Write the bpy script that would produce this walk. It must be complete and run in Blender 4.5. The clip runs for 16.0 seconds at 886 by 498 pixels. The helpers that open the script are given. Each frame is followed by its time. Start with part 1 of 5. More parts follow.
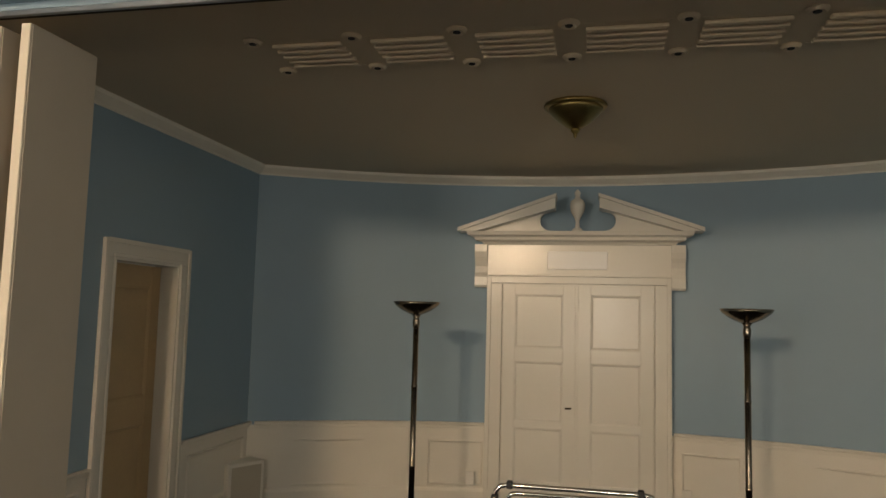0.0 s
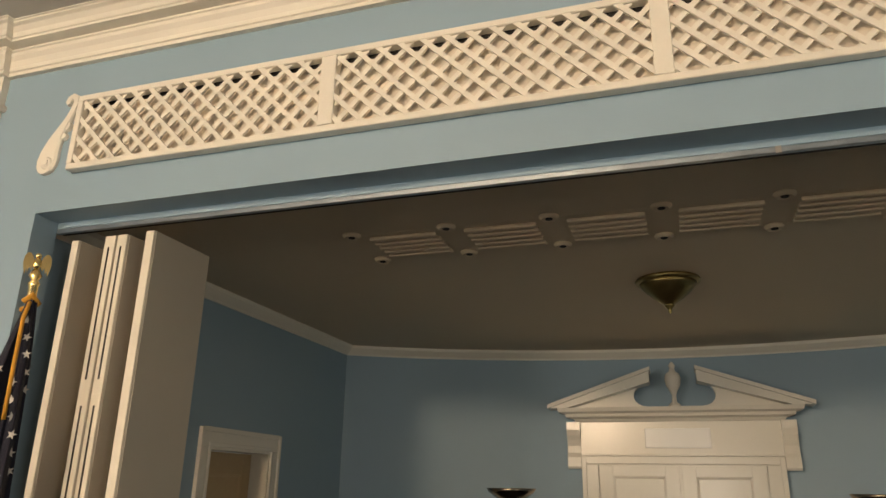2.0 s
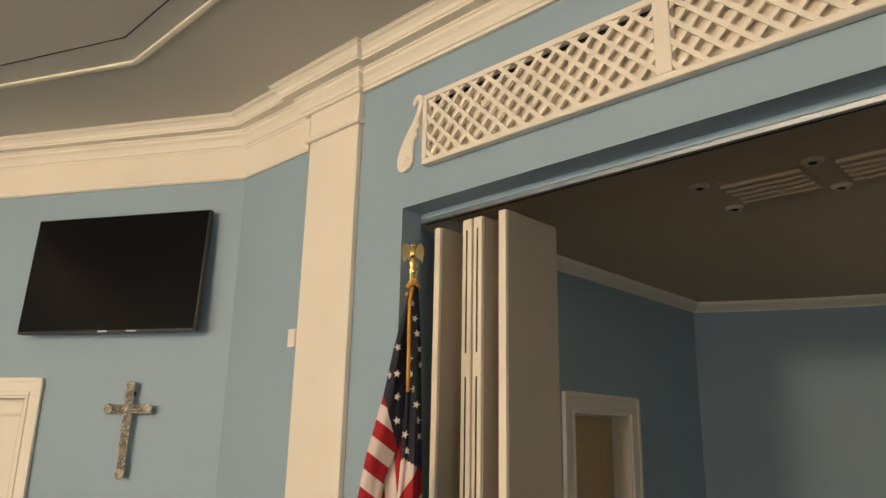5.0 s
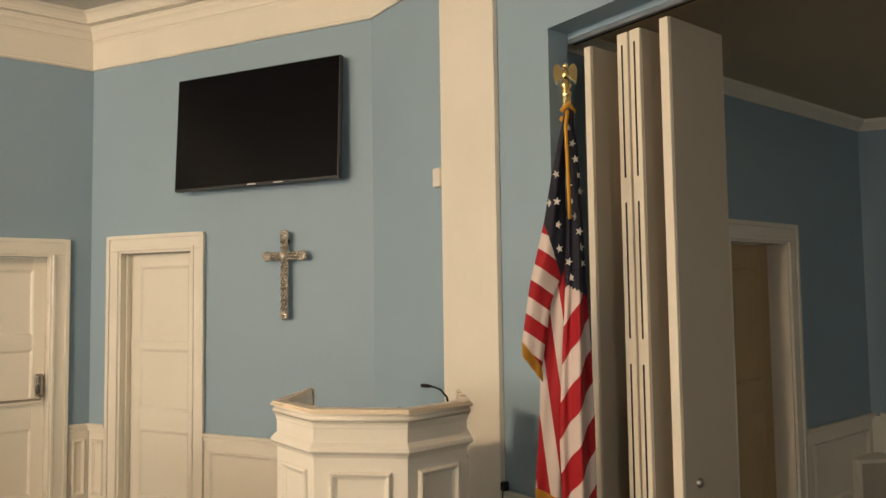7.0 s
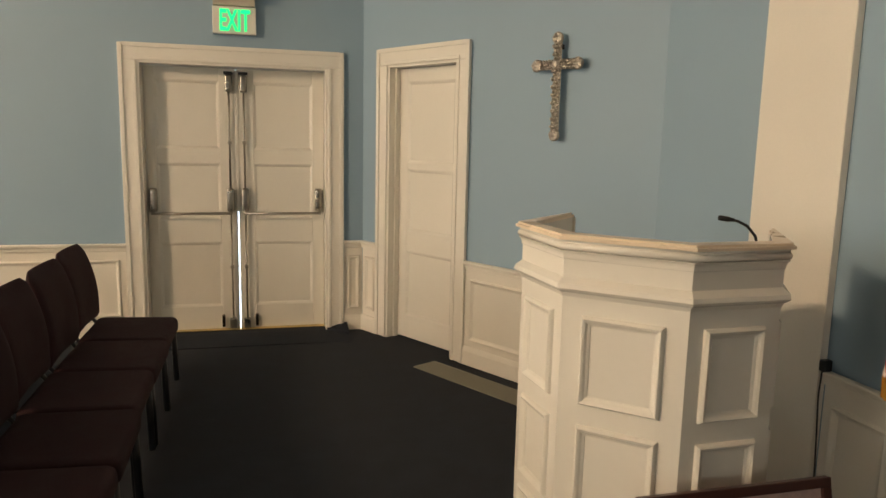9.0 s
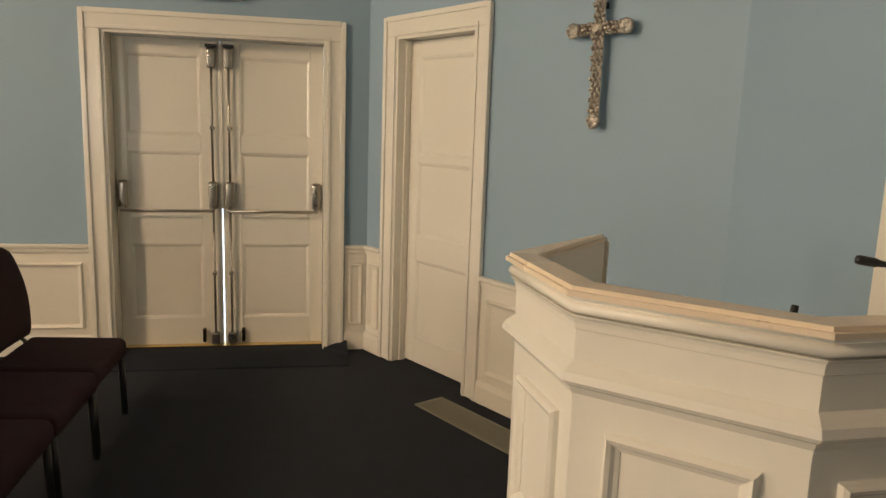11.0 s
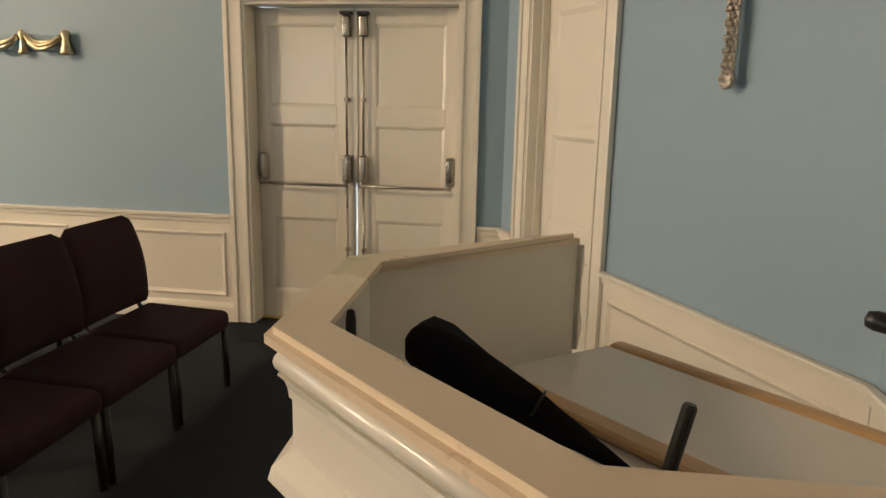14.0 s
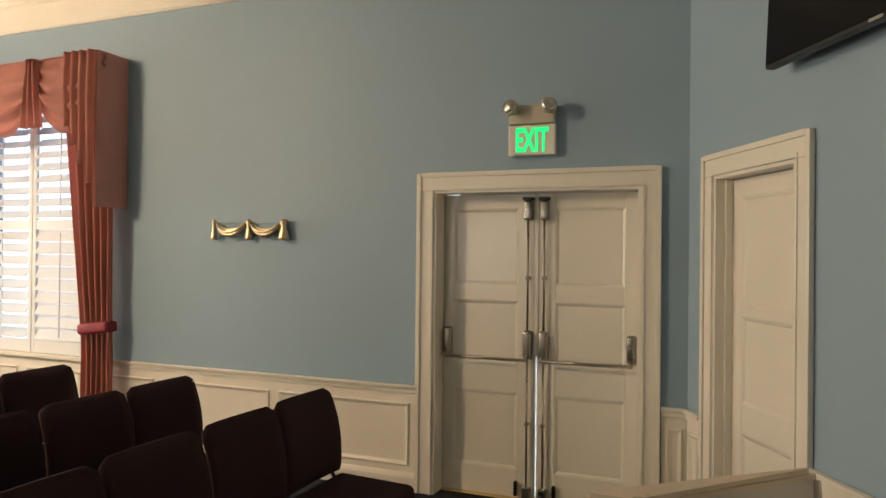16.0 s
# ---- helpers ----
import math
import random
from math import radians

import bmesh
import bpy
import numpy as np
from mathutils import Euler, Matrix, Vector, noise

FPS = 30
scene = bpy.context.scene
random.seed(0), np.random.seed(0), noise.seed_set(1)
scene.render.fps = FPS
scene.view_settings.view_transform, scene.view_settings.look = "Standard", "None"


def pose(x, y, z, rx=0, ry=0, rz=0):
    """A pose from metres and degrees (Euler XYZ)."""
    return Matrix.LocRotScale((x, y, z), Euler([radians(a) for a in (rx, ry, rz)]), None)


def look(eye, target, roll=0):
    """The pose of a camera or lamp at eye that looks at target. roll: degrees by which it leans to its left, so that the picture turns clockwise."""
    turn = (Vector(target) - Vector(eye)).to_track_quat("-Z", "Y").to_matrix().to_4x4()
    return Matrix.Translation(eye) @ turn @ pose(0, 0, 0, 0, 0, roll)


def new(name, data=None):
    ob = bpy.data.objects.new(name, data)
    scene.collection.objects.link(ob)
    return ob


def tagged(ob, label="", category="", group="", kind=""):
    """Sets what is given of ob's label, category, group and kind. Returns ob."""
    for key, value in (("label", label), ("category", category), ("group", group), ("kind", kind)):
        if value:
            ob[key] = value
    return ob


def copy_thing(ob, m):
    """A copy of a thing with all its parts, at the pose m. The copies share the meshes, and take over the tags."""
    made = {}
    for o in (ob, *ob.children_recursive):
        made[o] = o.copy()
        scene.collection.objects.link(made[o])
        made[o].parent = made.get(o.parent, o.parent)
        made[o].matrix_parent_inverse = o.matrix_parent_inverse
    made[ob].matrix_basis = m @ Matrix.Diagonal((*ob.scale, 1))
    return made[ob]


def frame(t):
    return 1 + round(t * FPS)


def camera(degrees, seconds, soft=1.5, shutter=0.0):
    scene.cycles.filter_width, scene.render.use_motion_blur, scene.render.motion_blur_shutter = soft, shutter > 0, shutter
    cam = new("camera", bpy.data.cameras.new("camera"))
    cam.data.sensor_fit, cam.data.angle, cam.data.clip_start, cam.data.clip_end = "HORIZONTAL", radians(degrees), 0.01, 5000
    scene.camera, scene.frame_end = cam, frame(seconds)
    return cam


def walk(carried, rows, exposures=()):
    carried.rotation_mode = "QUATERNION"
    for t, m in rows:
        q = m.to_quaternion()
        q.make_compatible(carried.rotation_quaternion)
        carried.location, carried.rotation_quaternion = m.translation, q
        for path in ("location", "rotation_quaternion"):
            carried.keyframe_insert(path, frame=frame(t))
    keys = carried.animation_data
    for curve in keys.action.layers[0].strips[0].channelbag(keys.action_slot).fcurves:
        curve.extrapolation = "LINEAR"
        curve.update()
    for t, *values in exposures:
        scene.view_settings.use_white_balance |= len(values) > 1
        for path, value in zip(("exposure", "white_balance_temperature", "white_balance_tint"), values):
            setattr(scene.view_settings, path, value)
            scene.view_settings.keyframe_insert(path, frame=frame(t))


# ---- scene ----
cam = camera(63.5, 16.0)
PATH = [
    (0, (0.103, 1.071, 1.747), (-0.315, 3.018, 1.93), 1.5),
    (0.5, (0.087, 1.072, 1.747), (-0.316, 3.0, 2.097), 1.3),
    (1, (0.056, 1.058, 1.779), (-0.324, 2.955, 2.287), 2.0),
    (1.5, (0.023, 1.051, 1.791), (-0.442, 2.905, 2.381), 1.6),
    (2, (-0.013, 1.047, 1.833), (-0.61, 2.848, 2.467), 1.0),
    (2.5, (-0.035, 1.047, 1.86), (-0.768, 2.79, 2.511), 0.8),
    (3, (-0.066, 1.047, 1.867), (-0.938, 2.721, 2.526), 1.0),
    (3.5, (-0.097, 1.035, 1.867), (-1.09, 2.642, 2.521), 1.0),
    (4, (-0.11, 1.026, 1.871), (-1.238, 2.552, 2.503), 1.1),
    (6.5, (-0.369, 0.958, 1.788), (-1.904, 2.217, 2.028), -0.1),
    (7, (-0.428, 0.944, 1.758), (-2.017, 2.153, 1.874), -0.8),
    (7.5, (-0.533, 1.04, 1.701), (-2.201, 2.143, 1.645), -0.6),
    (8, (-0.635, 1.196, 1.669), (-2.405, 2.12, 1.542), 0.3),
    (8.5, (-0.807, 1.34, 1.6), (-2.69, 1.987, 1.408), 1.8),
    (9, (-1.052, 1.372, 1.572), (-2.965, 1.87, 1.266), 1.3),
    (11.5, (-2.085, 1.971, 1.549), (-4.027, 2.323, 1.221), 2.0),
    (12, (-2.231, 2.104, 1.552), (-4.169, 2.474, 1.226), 1.0),
    (12.5, (-2.299, 2.264, 1.535), (-4.261, 2.44, 1.185), -0.0),
    (13, (-2.349, 2.448, 1.514), (-4.316, 2.397, 1.159), 0.6),
    (13.5, (-2.368, 2.535, 1.501), (-4.32, 2.331, 1.118), 1.2),
    (14, (-2.389, 2.521, 1.519), (-4.323, 2.216, 1.107), 1.2),
    (14.5, (-2.341, 2.479, 1.566), (-4.275, 2.098, 1.222), 1.6),
    (15, (-2.323, 2.462, 1.602), (-4.247, 1.961, 1.39), 1.1),
    (15.5, (-2.281, 2.45, 1.637), (-4.184, 1.843, 1.536), 0.6),
    (16, (-2.248, 2.429, 1.657), (-4.103, 1.681, 1.669), 0.6),
]
walk(cam, [(t, look(eye, target, roll)) for t, eye, target, roll in PATH],
     [(0, 0.05), (1, 0.20), (2, 0.20), (4, 0.08), (6.5, 0.02), (8.5, -0.18), (12, -0.28), (14.5, -0.27), (16, -0.56)])

# ---- world and lights ----
world = bpy.data.worlds.new("sky")
scene.world = world
world.use_nodes = True
wn = world.node_tree.nodes
sky = wn.new("ShaderNodeTexSky")
sky.sky_type, sky.sun_disc = "NISHITA", False
sky.sun_elevation, sky.sun_rotation = radians(40), radians(120)
world.node_tree.links.new(sky.outputs[0], wn["Background"].inputs[0])
wn["Background"].inputs[1].default_value = 0.12


def area_lamp(name, m, w, h, power, colour):
    d = bpy.data.lights.new(name, "AREA")
    d.shape, d.size, d.size_y, d.energy, d.color = "RECTANGLE", w, h, power, colour
    ob = new(name, d)
    ob.matrix_world = m
    return ob


def bulb(name, at, power, colour, radius):
    d = bpy.data.lights.new(name, "POINT")
    d.energy, d.color, d.shadow_soft_size = power, colour, radius
    ob = new(name, d)
    ob.location = at
    return ob


WARM = (1.0, 0.72, 0.46)
DAY = (0.86, 0.93, 1.0)
# lit fixtures of the hall behind the walk, daylight at its windows, and one added fill
bulb("hall_lamp_west", (-4.9, -4.6, 2.4), 14, WARM, 0.16)
bulb("hall_lamp_ceiling", (-2.1, -4.2, 3.84), 1200, WARM, 0.42)
bulb("hall_lamp_east", (6.3, -0.8, 2.3), 24, WARM, 0.14)
area_lamp("daylight_west", pose(-6.70, -3.345, 1.75, 0, -90, 0), 1.9, 1.3, 20, DAY)
area_lamp("daylight_east", pose(6.80, -3.63, 1.75, 0, 90, 0), 1.9, 1.3, 88, (1.0, 0.90, 0.78))
area_lamp("daylight_south", pose(0.45, -7.38, 1.75, 90, 0, 0), 1.3, 1.6, 105, (1.0, 0.84, 0.66))
# added fill lamp to brighten the slanted wall, no window stands behind it
area_lamp("fill_south_west", pose(-5.0, -7.38, 1.75, 90, 0, 0), 1.3, 1.6, 175, (1.0, 0.85, 0.68))


# ---- materials ----
def material(name, colour, rough=0.5, metal=0.0, vary=0.12, scale=3.0, bump=0.0, grain=120.0, spec=0.5, coat=0.0, each=0.0):
    """A painted, woven or metal surface with two scales of variation and fine relief."""
    m = bpy.data.materials.new(name)
    m.use_nodes = True
    nt = m.node_tree
    n, l = nt.nodes, nt.links
    b = n["Principled BSDF"]
    b.inputs["Roughness"].default_value, b.inputs["Metallic"].default_value = rough, metal
    b.inputs["Specular IOR Level"].default_value = spec
    b.inputs["Coat Weight"].default_value = coat
    tc = n.new("ShaderNodeTexCoord")
    big, fine = n.new("ShaderNodeTexNoise"), n.new("ShaderNodeTexNoise")
    big.inputs["Scale"].default_value, big.inputs["Detail"].default_value = scale, 5
    fine.inputs["Scale"].default_value, fine.inputs["Detail"].default_value = grain, 3
    l.new(tc.outputs["Object"], big.inputs["Vector"])
    l.new(tc.outputs["Object"], fine.inputs["Vector"])
    add = n.new("ShaderNodeMath")
    add.operation = "MULTIPLY_ADD"
    l.new(fine.outputs[0], add.inputs[0])
    add.inputs[1].default_value = 0.5
    l.new(big.outputs[0], add.inputs[2])
    last = add.outputs[0]
    if each:
        info, mul = n.new("ShaderNodeObjectInfo"), n.new("ShaderNodeMath")
        mul.operation = "MULTIPLY_ADD"
        l.new(info.outputs["Random"], mul.inputs[0])
        mul.inputs[1].default_value = each
        l.new(last, mul.inputs[2])
        last = mul.outputs[0]
    ramp = n.new("ShaderNodeMapRange")
    l.new(last, ramp.inputs[0])
    ramp.inputs[1].default_value, ramp.inputs[2].default_value = 0.35, 1.15
    ramp.inputs[3].default_value, ramp.inputs[4].default_value = 1 - vary, 1 + vary
    mix = n.new("ShaderNodeVectorMath")
    mix.operation = "SCALE"
    mix.inputs[0].default_value = colour
    l.new(ramp.outputs[0], mix.inputs["Scale"])
    l.new(mix.outputs[0], b.inputs["Base Color"])
    rr = n.new("ShaderNodeMapRange")
    l.new(big.outputs[0], rr.inputs[0])
    rr.inputs[1].default_value, rr.inputs[2].default_value = 0.3, 0.7
    rr.inputs[3].default_value, rr.inputs[4].default_value = rough * 0.85, min(1, rough * 1.15)
    l.new(rr.outputs[0], b.inputs["Roughness"])
    if bump:
        bp = n.new("ShaderNodeBump")
        bp.inputs["Strength"].default_value, bp.inputs["Distance"].default_value = bump, 0.004
        l.new(fine.outputs[0], bp.inputs["Height"])
        l.new(bp.outputs[0], b.inputs["Normal"])
    return m


BLUE = material("blue_wall_paint", (0.28, 0.392, 0.485), 0.55, vary=0.05, scale=1.3, bump=0.12, grain=260)
CREAM = material("cream_gloss_paint", (0.80, 0.765, 0.68), 0.22, vary=0.025, scale=2.5, bump=0.015, grain=40)
CREAM_FLAT = material("cream_trim_paint", (0.80, 0.755, 0.66), 0.42, vary=0.05, scale=2.5, bump=0.06, grain=120)
CEIL = material("ceiling_paint", (0.60, 0.575, 0.53), 0.8, vary=0.06, scale=1.0, bump=0.15, grain=200)
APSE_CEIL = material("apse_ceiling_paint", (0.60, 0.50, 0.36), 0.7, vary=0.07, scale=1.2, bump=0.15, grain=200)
CARPET = material("navy_carpet", (0.027, 0.030, 0.038), 0.95, vary=0.45, scale=6, bump=0.9, grain=420, spec=0.15)
MAT = material("door_mat", (0.024, 0.028, 0.036), 0.95, vary=0.3, scale=5, bump=0.9, grain=500, spec=0.1)
FABRIC = material("plum_fabric", (0.037, 0.018, 0.0205), 0.9, vary=0.3, scale=7, bump=0.8, grain=600, spec=0.2, each=0.2)
BLACK_METAL = material("black_metal", (0.012, 0.012, 0.013), 0.4, vary=0.2)
BLACK_CLOTH = material("black_cloth", (0.006, 0.006, 0.008), 0.9, vary=0.3, bump=0.5, grain=500, spec=0.15)
STEEL = material("brushed_steel", (0.60, 0.58, 0.54), 0.34, 1.0, vary=0.08, grain=300)
DOOR_STEEL = material("dull_door_steel", (0.36, 0.335, 0.29), 0.3, 1.0, vary=0.15, scale=10, grain=300)
# white shutters, their bluish tint is bounced daylight painted in
SHUTTER_DAYLIT = material("shutter_white_daylit", (0.83, 0.86, 0.89), 0.35, vary=0.02)
CHROME = material("chrome", (0.75, 0.74, 0.72), 0.12, 1.0, vary=0.05)
TRACK_STEEL = material("track_steel", (0.46, 0.52, 0.58), 0.35, 1.0, vary=0.1, scale=8)
NICKEL = material("dark_nickel", (0.20, 0.17, 0.13), 0.22, 1.0, vary=0.15)
BRASS = material("polished_brass", (0.86, 0.66, 0.30), 0.22, 1.0, vary=0.15, scale=20)
GILT = material("worn_gilt", (0.62, 0.52, 0.33), 0.36, 1.0, vary=0.3, scale=30)
OLD_BRASS = material("aged_brass", (0.30, 0.23, 0.09), 0.4, 1.0, vary=0.25, scale=12)
SILVER = material("antique_silver", (0.52, 0.47, 0.40), 0.38, 1.0, vary=0.4, scale=60, bump=0.9, grain=160)
PANEL = material("partition_laminate", (0.56, 0.50, 0.41), 0.5, vary=0.06, scale=2, bump=0.15, grain=200)
PANEL_EDGE = material("partition_edge", (0.80, 0.74, 0.62), 0.4, vary=0.04, scale=3)
# tan holds the warm, shaded light of the recess round the leaf
TAN_DOOR = material("warm_shaded_door", (0.46, 0.33, 0.17), 0.4, vary=0.12, scale=3, grain=60)
SCREEN = material("dark_screen", (0.003, 0.003, 0.004), 0.2, vary=0.05, spec=0.14)
PLASTIC = material("white_plastic", (0.78, 0.74, 0.66), 0.4, vary=0.03)
GREY_PLASTIC = material("beige_plastic", (0.52, 0.47, 0.38), 0.45, vary=0.05)
# cream pulpit cap: the tan is warm lamp light put into the colour
CAP_WARM_LIT = material("cream_paint_warm_lit", (0.79, 0.66, 0.50), 0.3, vary=0.05, scale=4)
WHITE = material("white_enamel", (0.88, 0.87, 0.84), 0.25, vary=0.02)
LAMINATE = material("grey_laminate", (0.74, 0.70, 0.64), 0.2, vary=0.04, scale=4)
WOOD = material("light_wood_edge", (0.56, 0.36, 0.18), 0.35, vary=0.15, scale=6, grain=40)
DARK_WOOD = material("dark_frame_wood", (0.05, 0.018, 0.014), 0.3, vary=0.2, scale=10)
ROSE = material("rose_drapery", (0.63, 0.31, 0.26), 0.75, vary=0.10, scale=6, bump=0.3, grain=500, spec=0.25)
ROSE_TIE = material("crimson_tie", (0.24, 0.02, 0.035), 0.6, vary=0.15, scale=10, bump=0.3, grain=400)
GRILLE = material("olive_grille_metal", (0.26, 0.25, 0.20), 0.5, 0.4, vary=0.15, scale=8)
STAR_WHITE = material("star_cloth", (0.72, 0.68, 0.62), 0.8, vary=0.05)
GOLD_CLOTH = material("gold_fringe", (0.62, 0.31, 0.03), 0.7, vary=0.2, scale=30, bump=0.8, grain=300)
DARK_GAP = material("dark_void", (0.02, 0.018, 0.015), 0.9, vary=0.1)
PAPER = material("printed_paper", (0.50, 0.36, 0.33), 0.6, vary=0.35, scale=14)
# cream board behind the strips, darkened in colour for the shade there
LATTICE_BACK = material("lattice_backing_shaded", (0.72, 0.65, 0.55), 0.7, vary=0.06)


def glowing(name, colour, strength):
    m = bpy.data.materials.new(name)
    m.use_nodes = True
    b = m.node_tree.nodes["Principled BSDF"]
    b.inputs["Base Color"].default_value = (*colour, 1)
    b.inputs["Emission Color"].default_value = (*colour, 1)
    b.inputs["Emission Strength"].default_value = strength
    return m


GREEN_GLOW = glowing("exit_green_light", (0.0, 1.0, 0.25), 1.3)
DAY_GLOW = glowing("bright_outdoors", (0.78, 0.89, 1.0), 2.8)


def glass_material():
    m = bpy.data.materials.new("clear_glass")
    m.use_nodes = True
    b = m.node_tree.nodes["Principled BSDF"]
    b.inputs["Transmission Weight"].default_value, b.inputs["Roughness"].default_value = 1.0, 0.02
    b.inputs["IOR"].default_value = 1.45
    return m


GLASS = glass_material()


def flag_material():
    """Striped cloth: v counts the stripes, u above 0.5 is the navy field."""
    m = bpy.data.materials.new("flag_cloth")
    m.use_nodes = True
    n, l = m.node_tree.nodes, m.node_tree.links
    b = n["Principled BSDF"]
    b.inputs["Roughness"].default_value, b.inputs["Sheen Weight"].default_value = 0.75, 0.0
    uv, sep = n.new("ShaderNodeUVMap"), n.new("ShaderNodeSeparateXYZ")
    l.new(uv.outputs[0], sep.inputs[0])
    mod, gt, field = n.new("ShaderNodeMath"), n.new("ShaderNodeMath"), n.new("ShaderNodeMath")
    mod.operation, gt.operation, field.operation = "FLOORED_MODULO", "GREATER_THAN", "GREATER_THAN"
    mod.inputs[1].default_value, gt.inputs[1].default_value, field.inputs[1].default_value = 1.0, 0.5, 0.5
    l.new(sep.outputs[1], mod.inputs[0])
    l.new(mod.outputs[0], gt.inputs[0])
    l.new(sep.outputs[0], field.inputs[0])
    a, c = n.new("ShaderNodeMix"), n.new("ShaderNodeMix")
    a.data_type = c.data_type = "RGBA"
    a.inputs[6].default_value, a.inputs[7].default_value = (0.66, 0.56, 0.52, 1), (0.36, 0.003, 0.010, 1)
    c.inputs[7].default_value = (0.010, 0.011, 0.025, 1)
    l.new(gt.outputs[0], a.inputs[0])
    l.new(a.outputs[2], c.inputs[6])
    l.new(field.outputs[0], c.inputs[0])
    l.new(c.outputs[2], b.inputs["Base Color"])
    w, bp = n.new("ShaderNodeTexNoise"), n.new("ShaderNodeBump")
    w.inputs["Scale"].default_value = 500
    bp.inputs["Strength"].default_value, bp.inputs["Distance"].default_value = 0.3, 0.003
    l.new(w.outputs[0], bp.inputs["Height"])
    l.new(bp.outputs[0], b.inputs["Normal"])
    return m


FLAG_CLOTH = flag_material()


# ---- mesh helpers ----
def part(name, bm, mat, parent=None, label="", smooth=False):
    me = bpy.data.meshes.new(name)
    bmesh.ops.recalc_face_normals(bm, faces=bm.faces)
    bm.to_mesh(me)
    bm.free()
    for p in me.polygons:
        p.use_smooth = smooth
    me.materials.append(mat)
    ob = new(name, me)
    if parent is not None:
        ob.parent = parent
    if label:
        ob["label"] = label
    return ob


def thing(name, m, label="", category="", group="", kind=""):
    ob = new(name)
    ob.empty_display_size = 0.1
    ob.matrix_world = m
    return tagged(ob, label, category, group, kind)


def structure(name, bm, mat, label="", category="", smooth=False, m=None):
    ob = part(name, bm, mat, None, smooth=smooth)
    if m is not None:
        ob.matrix_world = m
    return tagged(ob, label, category, kind="structure")


def box(bm, x0, x1, y0, y1, z0, z1, bevel=0.0, segs=2):
    r = bmesh.ops.create_cube(bm, size=1, matrix=Matrix.LocRotScale(((x0 + x1) / 2, (y0 + y1) / 2, (z0 + z1) / 2), None, (abs(x1 - x0), abs(y1 - y0), abs(z1 - z0))))
    if bevel:
        es = {e for v in r["verts"] for e in v.link_edges}
        bmesh.ops.bevel(bm, geom=list(es), offset=bevel, segments=segs, affect="EDGES", profile=0.6)
    return bm


def boxed(*a, **k):
    return box(bmesh.new(), *a, **k)


def prism(bm, pts, z0, z1):
    lo = [bm.verts.new((x, y, z0)) for x, y in pts]
    hi = [bm.verts.new((x, y, z1)) for x, y in pts]
    n = len(pts)
    bm.faces.new(lo[::-1])
    bm.faces.new(hi)
    for i in range(n):
        bm.faces.new((lo[i], lo[(i + 1) % n], hi[(i + 1) % n], hi[i]))
    return bm


def plate(bm, pts, y0, y1):
    """A flat shape drawn in x and z, from y0 to y1."""
    a = [bm.verts.new((x, y0, z)) for x, z in pts]
    b = [bm.verts.new((x, y1, z)) for x, z in pts]
    n = len(pts)
    bm.faces.new(a)
    bm.faces.new(b[::-1])
    for i in range(n):
        bm.faces.new((a[i], b[i], b[(i + 1) % n], a[(i + 1) % n]))
    return bm


def lathe(bm, profile, steps=24, at=(0, 0, 0)):
    rings = []
    for r, z in profile:
        rings.append([bm.verts.new((at[0] + r * math.cos(2 * math.pi * i / steps), at[1] + r * math.sin(2 * math.pi * i / steps), at[2] + z)) for i in range(steps)])
    for a, b in zip(rings, rings[1:]):
        for i in range(steps):
            bm.faces.new((a[i], a[(i + 1) % steps], b[(i + 1) % steps], b[i]))
    bm.faces.new(rings[0][::-1])
    bm.faces.new(rings[-1])
    return bm


def tube(bm, pts, r, steps=10):
    pts = [Vector(p) for p in pts]
    rings = []
    side = None
    for i, p in enumerate(pts):
        d = (pts[min(i + 1, len(pts) - 1)] - pts[max(i - 1, 0)]).normalized()
        if side is None:
            side = d.orthogonal().normalized()
        side = (side - d * side.dot(d)).normalized()
        up = d.cross(side)
        rings.append([bm.verts.new(p + r * (math.cos(2 * math.pi * k / steps) * side + math.sin(2 * math.pi * k / steps) * up)) for k in range(steps)])
    for a, b in zip(rings, rings[1:]):
        for k in range(steps):
            bm.faces.new((a[k], a[(k + 1) % steps], b[(k + 1) % steps], b[k]))
    bm.faces.new(rings[0][::-1])
    bm.faces.new(rings[-1])
    return bm


def sweep(bm, path, profile, closed=False):
    """A moulding: profile points (distance to the right of the path's way, z), mitred along a flat path."""
    pts = [Vector((x, y)) for x, y in path]
    n = len(pts)
    rows = []
    for i, p in enumerate(pts):
        dirs = []
        if i > 0 or closed:
            dirs.append((p - pts[i - 1]).normalized())
        if i < n - 1 or closed:
            dirs.append((pts[(i + 1) % n] - p).normalized())
        ns = [Vector((d.y, -d.x)) for d in dirs]
        m = sum(ns, Vector((0, 0))).normalized()
        k = 1 / max(0.3, m.dot(ns[0]))
        rows.append([bm.verts.new((p.x + m.x * k * d, p.y + m.y * k * d, z)) for d, z in profile])
    pairs = list(zip(rows, rows[1:])) + ([(rows[-1], rows[0])] if closed else [])
    for a, b in pairs:
        for j in range(len(profile) - 1):
            bm.faces.new((a[j], b[j], b[j + 1], a[j + 1]))
    if not closed:
        bm.faces.new(rows[0])
        bm.faces.new(rows[-1][::-1])
    return bm


